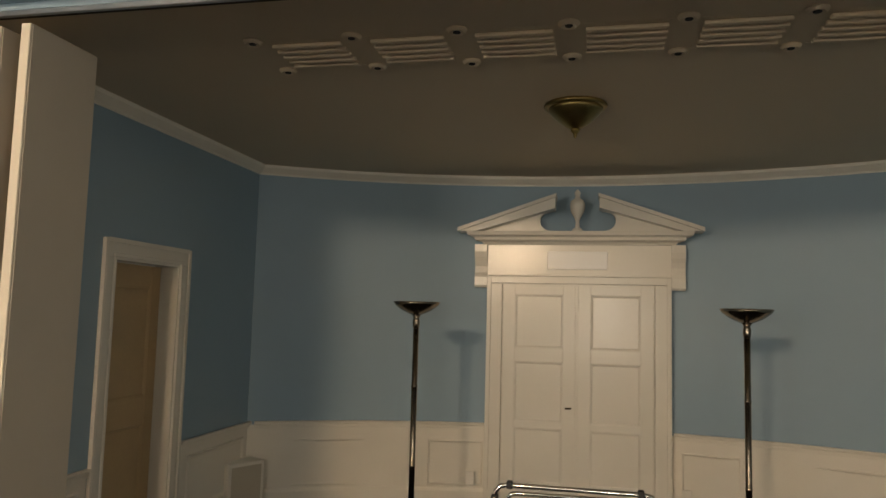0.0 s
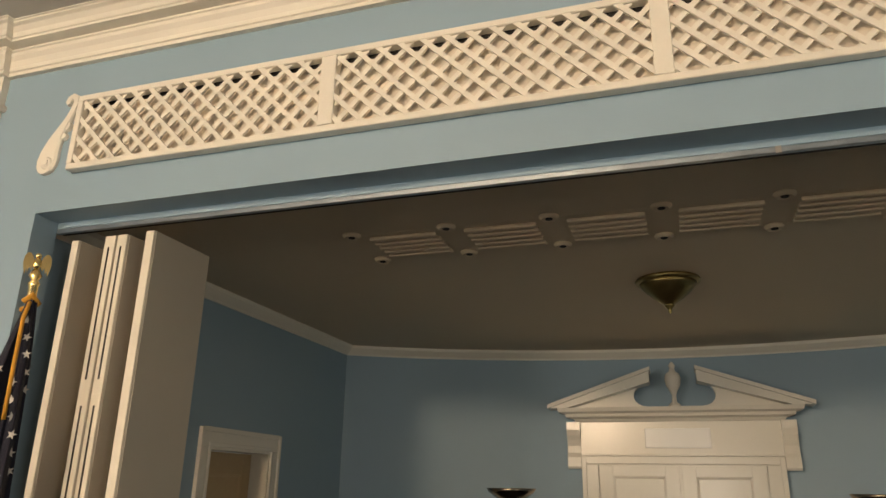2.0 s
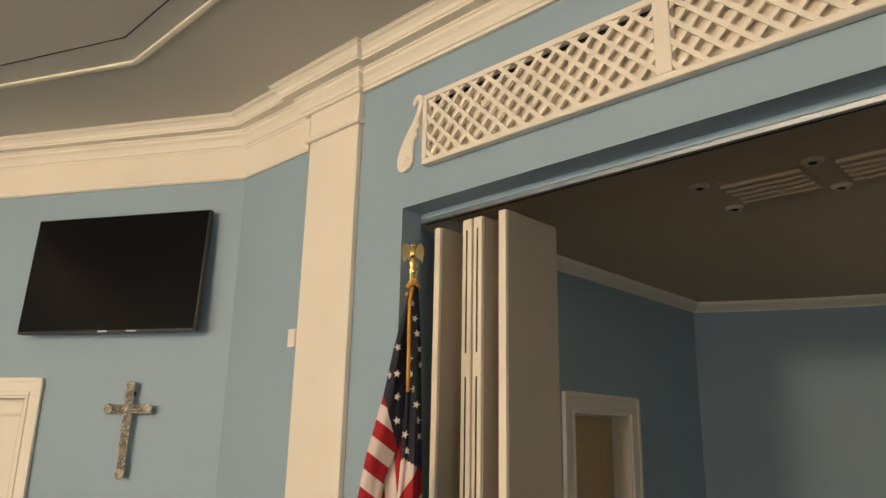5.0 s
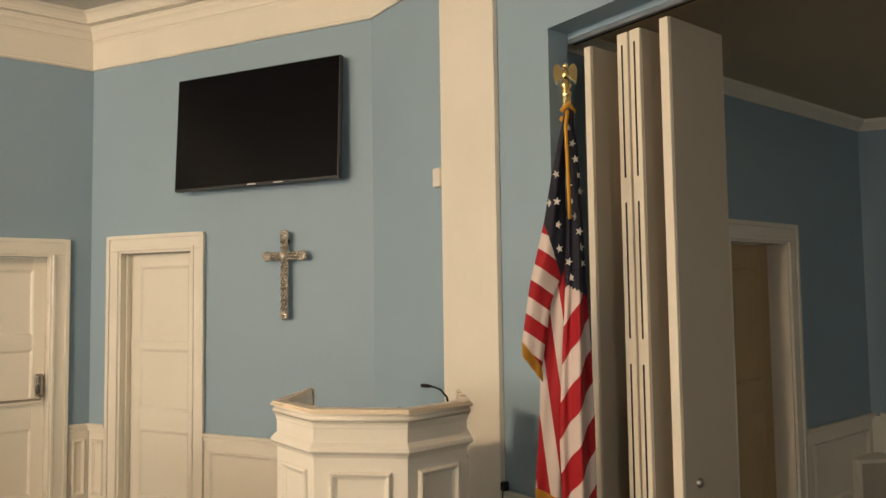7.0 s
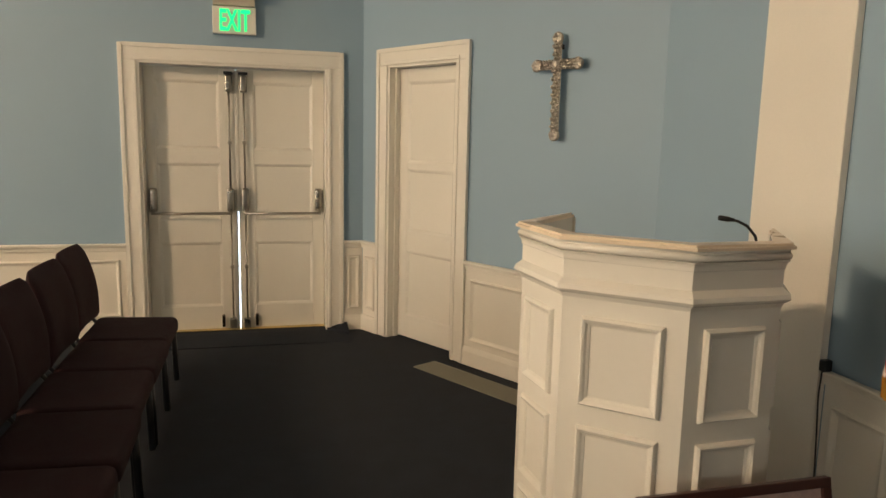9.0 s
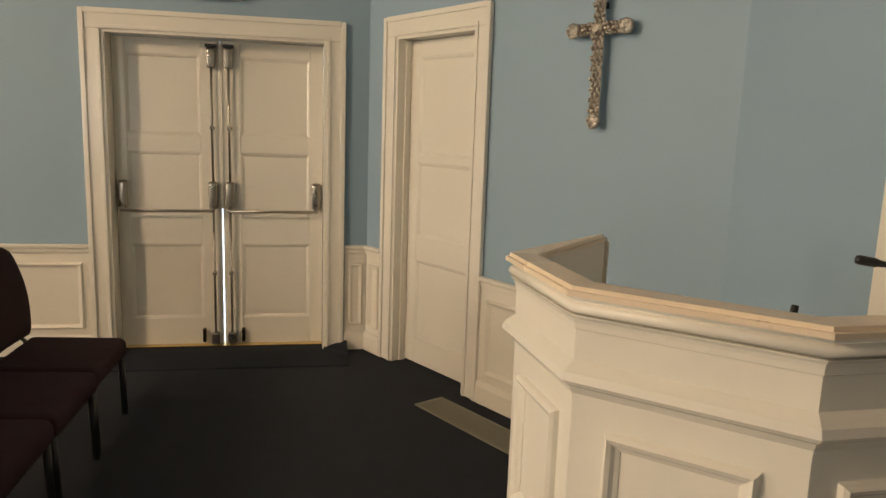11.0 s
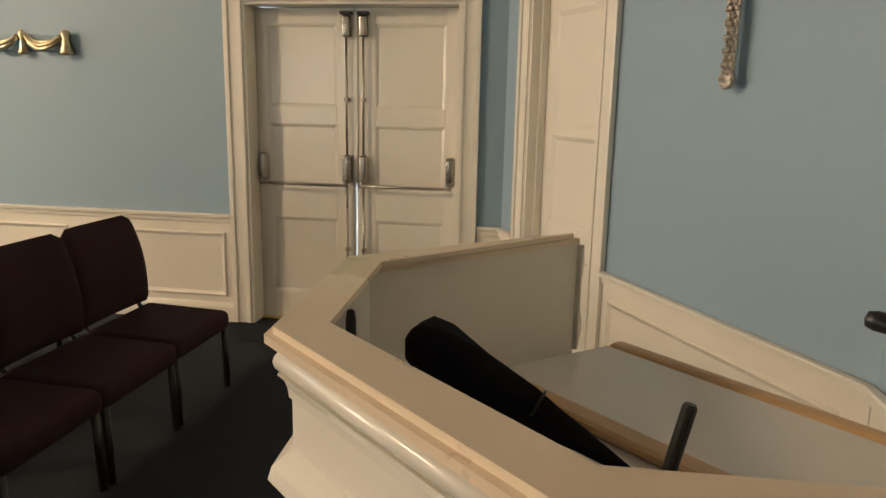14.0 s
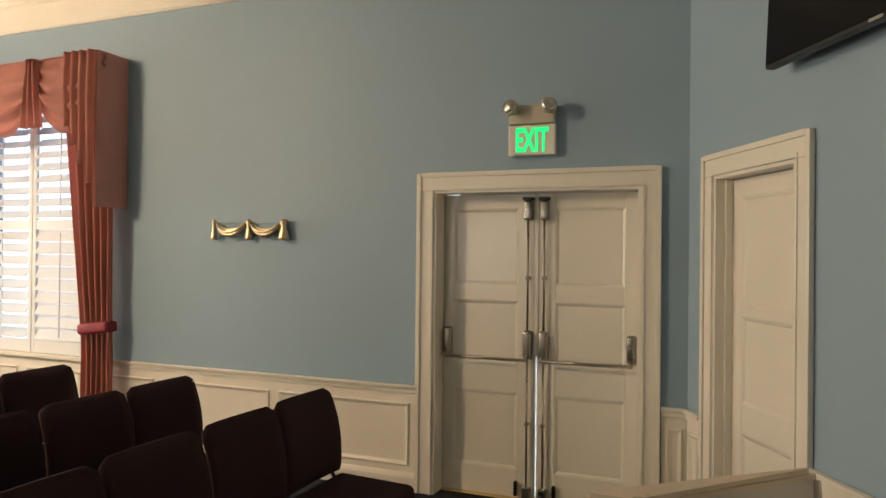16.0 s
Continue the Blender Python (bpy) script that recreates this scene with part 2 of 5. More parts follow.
def ring_moulding(bm, x0, x1, z0, z1, w, d, y=0.0, sunk=False):
    """A raised rectangular panel moulding on the plane y, standing out by d towards -y; sunk: sloping from a frame down to its panel."""
    prof = ((0, 0), (0.1, 0.6), (0.3, 1.0), (0.55, 0.75), (0.75, 0.35), (1.0, 0.12), (1.0, 0))
    if sunk:
        prof = ((0, 1.0), (0.25, 0.95), (0.5, 0.7), (0.75, 0.35), (1.0, 0.08), (1.0, 0))
    rows = []
    for sx, sz, cx, cz in ((1, 1, x0, z0), (-1, 1, x1, z0), (-1, -1, x1, z1), (1, -1, x0, z1)):
        rows.append([bm.verts.new((cx + sx * w * a, y - d * b, cz + sz * w * a)) for a, b in prof])
    for i in range(4):
        a, b = rows[i], rows[(i + 1) % 4]
        for j in range(len(prof) - 1):
            bm.faces.new((a[j], b[j], b[j + 1], a[j + 1]))
    return bm


def pierced(x0, x1, z0, z1, y0, y1, holes=()):
    """A wall slab in local x and z with rectangular holes (x0, x1, z0, z1)."""
    bm = bmesh.new()
    xs = sorted({x0, x1, *[h[0] for h in holes], *[h[1] for h in holes]})
    for a, b in zip(xs, xs[1:]):
        cuts = sorted((h[2], h[3]) for h in holes if h[0] < (a + b) / 2 < h[1])
        z = z0
        for c, d in cuts:
            if c > z:
                box(bm, a, b, y0, y1, z, c)
            z = d
        if z < z1:
            box(bm, a, b, y0, y1, z, z1)
    return bm


# ---- plan ----
X_W, X_E, Y_S = -6.80, 6.86, -7.5
Y_P = 3.46
SLANT = 28.9
C30, S30 = math.cos(radians(SLANT)), math.sin(radians(SLANT))
CORNER = (X_W, 2.19)
TV_LEN = (Y_P - CORNER[1]) / S30
BEND = (CORNER[0] + TV_LEN * C30, Y_P)
EBEND = (0.06 - BEND[0], Y_P)
ECORNER = (X_E, CORNER[1])
CEIL_Z, RAIL_Z = 4.035, 0.738
OPEN_X0, OPEN_X1, OPEN_Z = -2.858, 2.918, 3.04
AP_X0, AP_X1, AP_Z = -2.99, 3.05, 3.10
AP_R, AP_CY = 5.92, 2.10
M_EXIT = pose(X_W, 0, 0, 0, 0, 90)
M_TV = pose(CORNER[0], CORNER[1], 0, 0, 0, SLANT)
M_PRO = pose(0, Y_P, 0)
M_EAST = pose(X_E, 0, 0, 0, 0, -90)
M_SOUTH = pose(0, Y_S, 0, 0, 0, 180)
M_ETV = pose(EBEND[0], EBEND[1], 0, 0, 0, -SLANT)
M_AW = pose(AP_X0, 0, 0, 0, 0, 90)
D1 = (0.53, 1.91, 0.0, 2.085)        # double exit door, along the west wall
D2 = (0.328, 1.075, 0.0, 2.102)       # single door, along the slanted wall
D4 = (5.20, 5.95, 0.0, 2.07)         # door in the side of the apse
WIN = (-4.065, -2.625, 0.74, 2.95)
EWIN = (2.85, 4.41, 0.74, 2.95)

# floor and ceilings
structure("floor", boxed(-9, 9, -9, 10.5, -0.2, 0), CARPET, "dark navy cut-pile carpet", "floor")
structure("ceiling", boxed(-7.2, 7.3, -7.9, Y_P + 0.02, CEIL_Z, CEIL_Z + 0.2), CEIL, "flat grey-white painted plaster ceiling", "ceiling")
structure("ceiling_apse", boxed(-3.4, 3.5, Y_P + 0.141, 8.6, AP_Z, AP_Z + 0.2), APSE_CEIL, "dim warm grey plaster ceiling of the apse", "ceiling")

# walls
structure("wall_west", pierced(Y_S - 0.2, CORNER[1] + 0.05, 0, CEIL_Z, 0, 0.25, (D1, WIN)), BLUE, "blue-grey painted plaster wall", "wall", m=M_EXIT)
structure("wall_northwest", pierced(0, TV_LEN, 0, CEIL_Z, 0, 0.25, (D2,)), BLUE, "blue-grey painted slanted wall", "wall", m=M_TV)
structure("wall_north", pierced(BEND[0], EBEND[0], 0, CEIL_Z, 0, 0.14, ((OPEN_X0, OPEN_X1, 0, OPEN_Z),)), BLUE, "blue-grey wall with a wide stage opening", "wall", m=M_PRO)
structure("wall_northeast", pierced(0, TV_LEN, 0, CEIL_Z, 0, 0.25), BLUE, "blue-grey painted slanted wall", "wall", m=M_ETV)
structure("wall_east", pierced(-CORNER[1] - 0.05, -Y_S + 0.2, 0, CEIL_Z, 0, 0.25, (EWIN,)), BLUE, "blue-grey painted plaster wall", "wall", m=M_EAST)
structure("wall_south", pierced(-7.2, 7.1, 0, CEIL_Z, 0, 0.25), BLUE, "blue-grey painted plaster wall", "wall", m=M_SOUTH)
structure("wall_apse_west", pierced(Y_P + 0.14, 7.35, 0, AP_Z, 0, 0.2, (D4,)), BLUE, "blue-grey painted side wall of the apse", "wall", m=M_AW)
structure("wall_apse_east", pierced(-7.35, -Y_P - 0.14, 0, AP_Z, 0, 0.2), BLUE, "blue-grey painted side wall of the apse", "wall", m=pose(AP_X1, 0, 0, 0, 0, -90))


def arc(r, x0, x1, steps):
    return [(0.03 + x, AP_CY + math.sqrt(r * r - x * x)) for x in np.linspace(x0, x1, steps).tolist()]


def curved(z0, z1, r0, r1, steps=40):
    bm = bmesh.new()
    return prism(bm, arc(r0, -3.02, 3.02, steps) + arc(r1, 3.3, -3.3, steps), z0, z1)


structure("wall_apse_curved", curved(0, AP_Z, AP_R, AP_R + 0.2), BLUE, "blue painted curved rear wall of the apse", "wall", smooth=False)
structure("wainscot_apse_curved", curved(0, RAIL_Z - 0.03, AP_R - 0.015, AP_R - 0.002), CREAM_FLAT, "cream painted low wainscot", "wainscot")


# ---- trim ----
RAIL = ((0, RAIL_Z - 0.06), (0.012, RAIL_Z - 0.055), (0.014, RAIL_Z - 0.03), (0.03, RAIL_Z - 0.022), (0.034, RAIL_Z - 0.006), (0.028, RAIL_Z), (0, RAIL_Z))
BASE = ((0, 0), (0.018, 0), (0.018, 0.10), (0.012, 0.118), (0.005, 0.13), (0, 0.13))
WALL_LINE = [(X_W, Y_S), CORNER, BEND, EBEND, ECORNER, (X_E, Y_S)]


def along(m, pts):
    return [tuple((m @ Vector((x, 0, 0)))[:2]) for x in pts]


def wainscot(name, m, x0, x1, panels):
    """A cream dado with rail, base and raised panels on one straight stretch of wall."""
    bm = boxed(x0, x1, -0.010, -0.001, 0.0, RAIL_Z - 0.05)
    w = structure(name, bm, CREAM_FLAT, "cream painted panelled wainscot under a chair rail", "wainscot", m=m)
    line = [(x0, -0.010), (x1, -0.010)]
    part("chair_rail", sweep(bmesh.new(), line, RAIL), CREAM_FLAT, w)
    part("baseboard", sweep(bmesh.new(), line, BASE), CREAM_FLAT, w)
    for a, b in panels:
        part("panel_moulding", ring_moulding(bmesh.new(), a, b, 0.175, 0.615, 0.032, 0.016, -0.010), CREAM_FLAT, w)


wainscot("wainscot_west", M_EXIT, WIN[1] + 0.10, 0.41, [(-2.46, -1.93), (-1.87, -0.80), (-0.725, 0.36)])
wainscot("wainscot_west_window", M_EXIT, WIN[0] - 0.10, WIN[1] + 0.10, [(WIN[0], -3.5), (-3.38, WIN[1])])
wainscot("wainscot_west_far", M_EXIT, Y_S, WIN[0] - 0.10, [(-5.5, -4.5), (-6.7, -5.6)])
wainscot("wainscot_corner", M_EXIT, 2.04, CORNER[1] - 0.004, [(2.068, 2.165)])
wainscot("wainscot_northwest", M_TV, D2[1] + 0.12, TV_LEN - 0.004, [(1.25, TV_LEN - 0.10)])
wainscot("wainscot_northwest_corner", M_TV, 0.014, D2[0] - 0.12, [(0.05, 0.175)])
wainscot("wainscot_north_west", M_PRO, BEND[0] + 0.006, -3.71, [(-4.40, -3.80)])
wainscot("wainscot_north_pier", M_PRO, -3.215, OPEN_X0 - 0.006, [(-3.17, -2.91)])
wainscot("wainscot_east", M_EAST, -CORNER[1] + 0.006, -Y_S, [(-2.0, -0.9), (-0.8, 0.3)])
wainscot("wainscot_south", M_SOUTH, -6.8, 6.74, [(-6.5, -4), (-3.9, -1.4), (1.4, 3.9)])
wainscot("wainscot_apse_west", M_AW, 6.08, 7.2, [(6.2, 7.1)])
wainscot("wainscot_apse_west_near", M_AW, Y_P + 0.15, 5.07, [(4.2, 5.0)])
for nm, prof, z in (("chair_rail_apse", RAIL, 0), ("baseboard_apse", BASE, 0)):
    structure(nm, sweep(bmesh.new(), arc(AP_R - 0.015, -2.96, -0.92, 20), prof), CREAM_FLAT, "cream painted wooden rail", "trim")
    structure(nm + "_east", sweep(bmesh.new(), arc(AP_R - 0.015, 0.77, 2.99, 20), prof), CREAM_FLAT, "cream painted wooden rail", "trim")

for xc, w in ((-2.35, 0.95), (-1.22, 0.52), (1.08, 0.50), (2.2, 0.95)):
    pm = structure("wainscot_panel", ring_moulding(bmesh.new(), -w / 2, w / 2, 0.15, 0.57, 0.03, 0.016), CREAM_FLAT, "cream raised wainscot panel moulding", "wainscot")
    pm.matrix_world = pose(0.03 + xc, AP_CY + math.sqrt(AP_R ** 2 - xc ** 2) - 0.013, 0, 0, 0, math.degrees(math.atan(-xc / math.sqrt(AP_R ** 2 - xc ** 2))))

# entablature of the hall: plain frieze, then a two-stage crown with a shadow gap
FRIEZE = ((0, 3.605), (0.018, 3.605), (0.024, 3.617), (0.018, 3.631), (0.020, 3.635), (0.020, 3.83), (0, 3.83))
LOWER = ((0, 3.83), (0.026, 3.83), (0.028, 3.848), (0.036, 3.852), (0.038, 3.872), (0.05, 3.90), (0.066, 3.92), (0.068, 3.938), (0.076, 3.942), (0.076, 3.952), (0, 3.952))
UPPER = ((0, 3.952), (0.135, 3.952), (0.135, 3.964), (0.142, 3.968), (0.15, 3.99), (0.168, 4.012), (0.185, 4.02), (0.187, 4.028), (0.195, 4.03), (0.195, CEIL_Z + 0.002), (0, CEIL_Z + 0.002))
PIL = 0.035
CROWN_LINE = [(X_W, Y_S), CORNER, BEND, (-3.735, Y_P), (-3.735, Y_P - PIL), (-3.235, Y_P - PIL), (-3.235, Y_P), (3.295, Y_P), (3.295, Y_P - PIL), (3.795, Y_P - PIL), (3.795, Y_P), EBEND, ECORNER, (X_E, Y_S)]
structure("frieze_west", sweep(bmesh.new(), CROWN_LINE[:4], FRIEZE), CREAM_FLAT, "plain cream frieze band under the crown", "trim")
structure("frieze_east", sweep(bmesh.new(), CROWN_LINE[10:], FRIEZE), CREAM_FLAT, "plain cream frieze band under the crown", "trim")
structure("crown_lower", sweep(bmesh.new(), CROWN_LINE, LOWER), CREAM_FLAT, "stepped cream crown moulding", "trim")
structure("crown_upper", sweep(bmesh.new(), CROWN_LINE, UPPER), CREAM_FLAT, "stepped cream crown moulding at the ceiling", "trim")
A_CROWN = ((0, AP_Z - 0.085), (0.012, AP_Z - 0.085), (0.016, AP_Z - 0.07), (0.04, AP_Z - 0.05), (0.065, AP_Z - 0.025), (0.072, AP_Z), (0, AP_Z))
structure("crown_apse", sweep(bmesh.new(), [(AP_X0, Y_P + 0.2), (AP_X0, 7.2)] + arc(AP_R, -2.96, 2.96, 40) + [(AP_X1, 7.2), (AP_X1, Y_P + 0.2)], A_CROWN), CREAM_FLAT, "narrow cream crown moulding of the apse", "trim")
for nm, x in (("pilaster_west", -3.462), ("pilaster_east", 3.522)):
    p = structure(nm, boxed(x - 0.235, x + 0.235, -PIL, -0.001, 0, 3.635, 0.003, 1), CREAM_FLAT, "tall flat cream pilaster with a banded cap", "pilaster", m=M_PRO)
    part("cap_band", sweep(bmesh.new(), [(x - 0.235, -0.001), (x - 0.235, -PIL), (x + 0.235, -PIL), (x + 0.235, -0.001)], ((0, 3.635), (0.02, 3.635), (0.028, 3.65), (0.02, 3.67), (0, 3.675))), CREAM_FLAT, p)
    part("cap_block", boxed(x - 0.24, x + 0.24, -PIL - 0.004, -0.001, 3.675, 3.83), CREAM_FLAT, p)
    part("plinth", boxed(x - 0.24, x + 0.24, -PIL - 0.012, -0.001, 0.001, 0.14, 0.004, 1), CREAM_FLAT, p)


# ceiling tray lines
def tray(name, inset, w, d, mat, label):
    line = [(X_W + 0.60 + inset, -6.2), (X_W + 0.60 + inset, 1.60 - inset * 0.6), (-4.26 + inset * 1.4, 2.51 - inset), (4.32 - inset * 1.4, 2.51 - inset), (X_E - 0.60 - inset, 1.60 - inset * 0.6), (X_E - 0.60 - inset, -6.2)]
    prof = ((-w, CEIL_Z + 0.002), (-w, CEIL_Z - d), (0, CEIL_Z - d * 1.2), (w, CEIL_Z - d), (w, CEIL_Z + 0.002))
    structure(name, sweep(bmesh.new(), line, prof, True), mat, label, "trim")


tray("ceiling_bead", 0.0, 0.016, 0.014, CREAM_FLAT, "thin white bead round the ceiling field")
tray("ceiling_groove", 0.16, 0.0035, 0.002, DARK_GAP, "thin dark joint inside the ceiling bead")


# ---- doors ----
def casing(parent, x0, x1, z1, w=0.12, y=0.0):
    """Stepped casing boards round an opening, with reveal boards behind."""
    for nm, a, b, c, d in (("casing", x0 - w, x0, 0.0, z1), ("casing", x1, x1 + w, 0.0, z1), ("casing", x0 - w, x1 + w, z1, z1 + w)):
        part(nm, boxed(a, b, y - 0.022, y - 0.001, c, d, 0.004, 1), CREAM, parent)
    o, h = 0.028, 0.012
    for nm, a, b, c, d in (("casing_bead", x0 - w - 0.004, x0 - w + o, 0.001, z1 + w), ("casing_bead", x1 + w - o, x1 + w + 0.004, 0.001, z1 + w), ("casing_bead", x0 - w + o, x1 + w - o, z1 + w - o, z1 + w + 0.004)):
        part(nm, boxed(a, b, y - 0.022 - h, y - 0.020, c, d, 0.005, 2), CREAM, parent)


def inner_bead(parent, x0, x1, z1, y=0.0):
    for a, b, c, d in ((x0 - 0.026, x0 - 0.002, 0.001, z1), (x1 + 0.002, x1 + 0.026, 0.001, z1), (x0 - 0.026, x1 + 0.026, z1 + 0.002, z1 + 0.026)):
        part("casing_bead", boxed(a, b, y - 0.030, y - 0.021, c, d, 0.004, 2), CREAM, parent)


def reveal(parent, x0, x1, z1, depth, mat=None):
    for a, b, c, d in ((x0 - 0.001, x0 + 0.018, 0.001, z1), (x1 - 0.018, x1 + 0.001, 0.001, z1), (x0 + 0.018, x1 - 0.018, z1 - 0.018, z1 + 0.001)):
        part("jamb", boxed(a, b, -0.015, depth, c, d, 0.002, 1), mat or CREAM, parent)


def leaf(parent, x0, x1, y, z1, panels, m0, m1, mat=None):
    """A door leaf: stiles and rails standing proud of sunk panels. panels: (z0, z1) pairs."""
    mat = mat or CREAM
    z0 = 0.012
    lf = part("leaf", boxed(x0, x1, y + 0.013, y + 0.045, z0, z1), mat, parent)
    part("stile", boxed(x0, x0 + m0, y, y + 0.0135, z0, z1, 0.003, 1), mat, lf)
    part("stile", boxed(x1 - m1, x1, y, y + 0.0135, z0, z1, 0.003, 1), mat, lf)
    edges = [z0] + [v for p in sorted(panels) for v in p] + [z1]
    for a, b in zip(edges[::2], edges[1::2]):
        part("door_rail", boxed(x0 + m0, x1 - m1, y, y + 0.0135, a, b, 0.003, 1), mat, lf)
    for a, b in panels:
        part("panel_moulding", ring_moulding(bmesh.new(), x0 + m0, x1 - m1, a, b, 0.020, 0.011, y + 0.013, True), mat, lf)
    return lf


PANELS = ((0.20, 0.715), (0.90, 1.335), (1.45, 1.965))


def panic_set(parent, x_hinge, x_meet, y):
    """Push bar, two cases and vertical rods of an exit door leaf."""
    s = 1 if x_meet > x_hinge else -1
    xh, xm = x_hinge + s * 0.045, x_meet - s * 0.045
    for nm, x in (("bar_bracket", xh), ("lock_case", xm)):
        part(nm, boxed(x - 0.03, x + 0.03, y - 0.055, y - 0.0005, 0.962, 1.147, 0.022, 4), DOOR_STEEL, parent, smooth=True)
    bar = part("push_bar", tube(bmesh.new(), [(xh, y - 0.085, 0.953), (xm, y - 0.085, 0.953)], 0.010), DOOR_STEEL, parent, "chrome push bar", True)
    for x, z in ((xh, 0.958), (xm, 0.958)):
        part("bar_arm", tube(bmesh.new(), [(x, y - 0.03, z + 0.03), (x, y - 0.085, z - 0.006)], 0.014), DOOR_STEEL, parent, smooth=True)
    for z0, z1 in ((0.05, 0.967), (1.137, 1.95)):
        part("vertical_rod", tube(bmesh.new(), [(xm, y - 0.03, z0), (xm, y - 0.03, z1)], 0.0075, 8), DOOR_STEEL, parent, smooth=True)
    for z in (0.52, 1.50):
        part("rod_guide", boxed(xm - 0.014, xm + 0.014, y - 0.042, y - 0.0005, z - 0.012, z + 0.012, 0.004, 1), DOOR_STEEL, parent)
    part("top_latch", boxed(xm - 0.027, xm + 0.027, y - 0.052, y - 0.0005, 1.885, 2.015, 0.014, 3), DOOR_STEEL, parent, "brushed steel top latch", True)
    part("top_strike", boxed(xm - 0.034, xm + 0.034, y - 0.06, y - 0.0005, 2.018, 2.038, 0.004), BLACK_METAL, parent)
    part("bottom_latch", boxed(xm - 0.026, xm + 0.026, y - 0.05, y - 0.0005, 0.02, 0.10, 0.008), DOOR_STEEL, parent)
    part("bottom_lever", boxed(xm - s * 0.075 - 0.012, xm - s * 0.075 + 0.012, y - 0.035, y - 0.0005, 0.03, 0.13, 0.01, 3), NICKEL, parent)


door = thing("door_1", M_EXIT, "closed cream double exit door with chrome push bars", "double door", kind="structure")
casing(door, D1[0], D1[1], D1[3])
inner_bead(door, D1[0], D1[1], D1[3])
reveal(door, D1[0], D1[1], D1[3], 0.20)
XM = (D1[0] + D1[1]) / 2
left_leaf = leaf(door, D1[0] + 0.02, XM - 0.005, 0.135, D1[3] - 0.022, PANELS, 0.075, 0.125)
right_leaf = leaf(door, XM + 0.005, D1[1] - 0.02, 0.135, D1[3] - 0.022, PANELS, 0.12, 0.09)
panic_set(left_leaf, D1[0] + 0.02, XM - 0.010, 0.135)
panic_set(right_leaf, D1[1] - 0.02, XM + 0.010, 0.135)
part("astragal", boxed(XM - 0.014, XM + 0.014, 0.126, 0.134, 0.97, 2.05, 0.003, 1), CREAM, door)
part("threshold", boxed(D1[0] + 0.02, D1[1] - 0.02, 0.09, 0.20, 0.001, 0.011, 0.003, 1), BRASS, door, "worn brass threshold")
structure("doorway_light", boxed(XM - 0.06, XM + 0.06, 0.24, 0.249, 0.0, 0.95), DAY_GLOW, "bright daylight behind the door gap", "backdrop", m=M_EXIT)

door = thing("door_2", M_TV, "closed cream single panelled door with a small lock", "door", kind="structure")
casing(door, D2[0], D2[1], D2[3])
inner_bead(door, D2[0], D2[1], D2[3])
reveal(door, D2[0], D2[1], D2[3], 0.20)
lf = leaf(door, D2[0] + 0.02, D2[1] - 0.02, 0.085, D2[3] - 0.022, ((0.19, 0.70), (0.86, 1.33), (1.38, 1.98)), 0.10, 0.10)
part("lock_cylinder", lathe(bmesh.new(), ((0.0, 0), (0.019, 0.0), (0.019, 0.012), (0.014, 0.017), (0.0, 0.017)), 16), BLACK_METAL, lf, "small dark lock cylinder").matrix_local = pose(D2[1] - 0.078, 0.0845, 0.923, 90, 0, 0)
part("stop", boxed(D2[0] + 0.018, D2[0] + 0.032, 0.04, 0.083, 0.002, D2[3] - 0.02, 0.002, 1), CREAM, door)

# apse door with its broken pediment, on the apse's axis
AX, AYF = -0.068, 7.90
MA = pose(AX, AYF, 0)
door = thing("door_3", MA, "cream double door under a broken pediment with an urn", "double door", kind="structure")
part("backing", boxed(-0.845, 0.845, 0.002, 0.16, 0.001, 2.50), CREAM, door)
for x0, x1 in ((-0.835, -0.70), (0.70, 0.835)):
    part("casing", boxed(x0, x1, -0.03, 0.0, 0.001, 2.06, 0.005, 1), CREAM, door)
for a, b in ((-0.845, -0.805), (0.805, 0.845)):
    part("casing_bead", boxed(a, b, -0.045, -0.029, 0.001, 2.13, 0.005, 2), CREAM, door)
part("head_casing", boxed(-0.805, 0.805, -0.045, 0.0, 2.065, 2.13, 0.006, 2), CREAM, door)
part("architrave_line", boxed(-0.845, 0.845, -0.055, -0.001, 2.131, 2.15, 0.004, 1), CREAM, door)
part("frieze_board", boxed(-0.845, 0.845, -0.03, -0.001, 2.151, 2.43), CREAM, door)
part("name_plate", boxed(-0.276, 0.276, -0.045, -0.0305, 2.20, 2.37, 0.004, 1), WHITE, door, "blank white rectangular plate")
for x0, x1 in ((-0.69, -0.012), (0.012, 0.69)):
    leaf(door, x0, x1, -0.026, 2.05, ((0.22, 0.72), (0.78, 1.33), (1.46, 1.96)), 0.115, 0.115)
part("meeting_strip", boxed(-0.012, 0.012, -0.010, -0.001, 0.01, 2.05), CREAM, door)
part("door_lever", tube(bmesh.new(), [(-0.05, -0.02, 0.92), (-0.05, -0.06, 0.92), (-0.10, -0.065, 0.92)], 0.009), NICKEL, door, "small nickel lever", True)
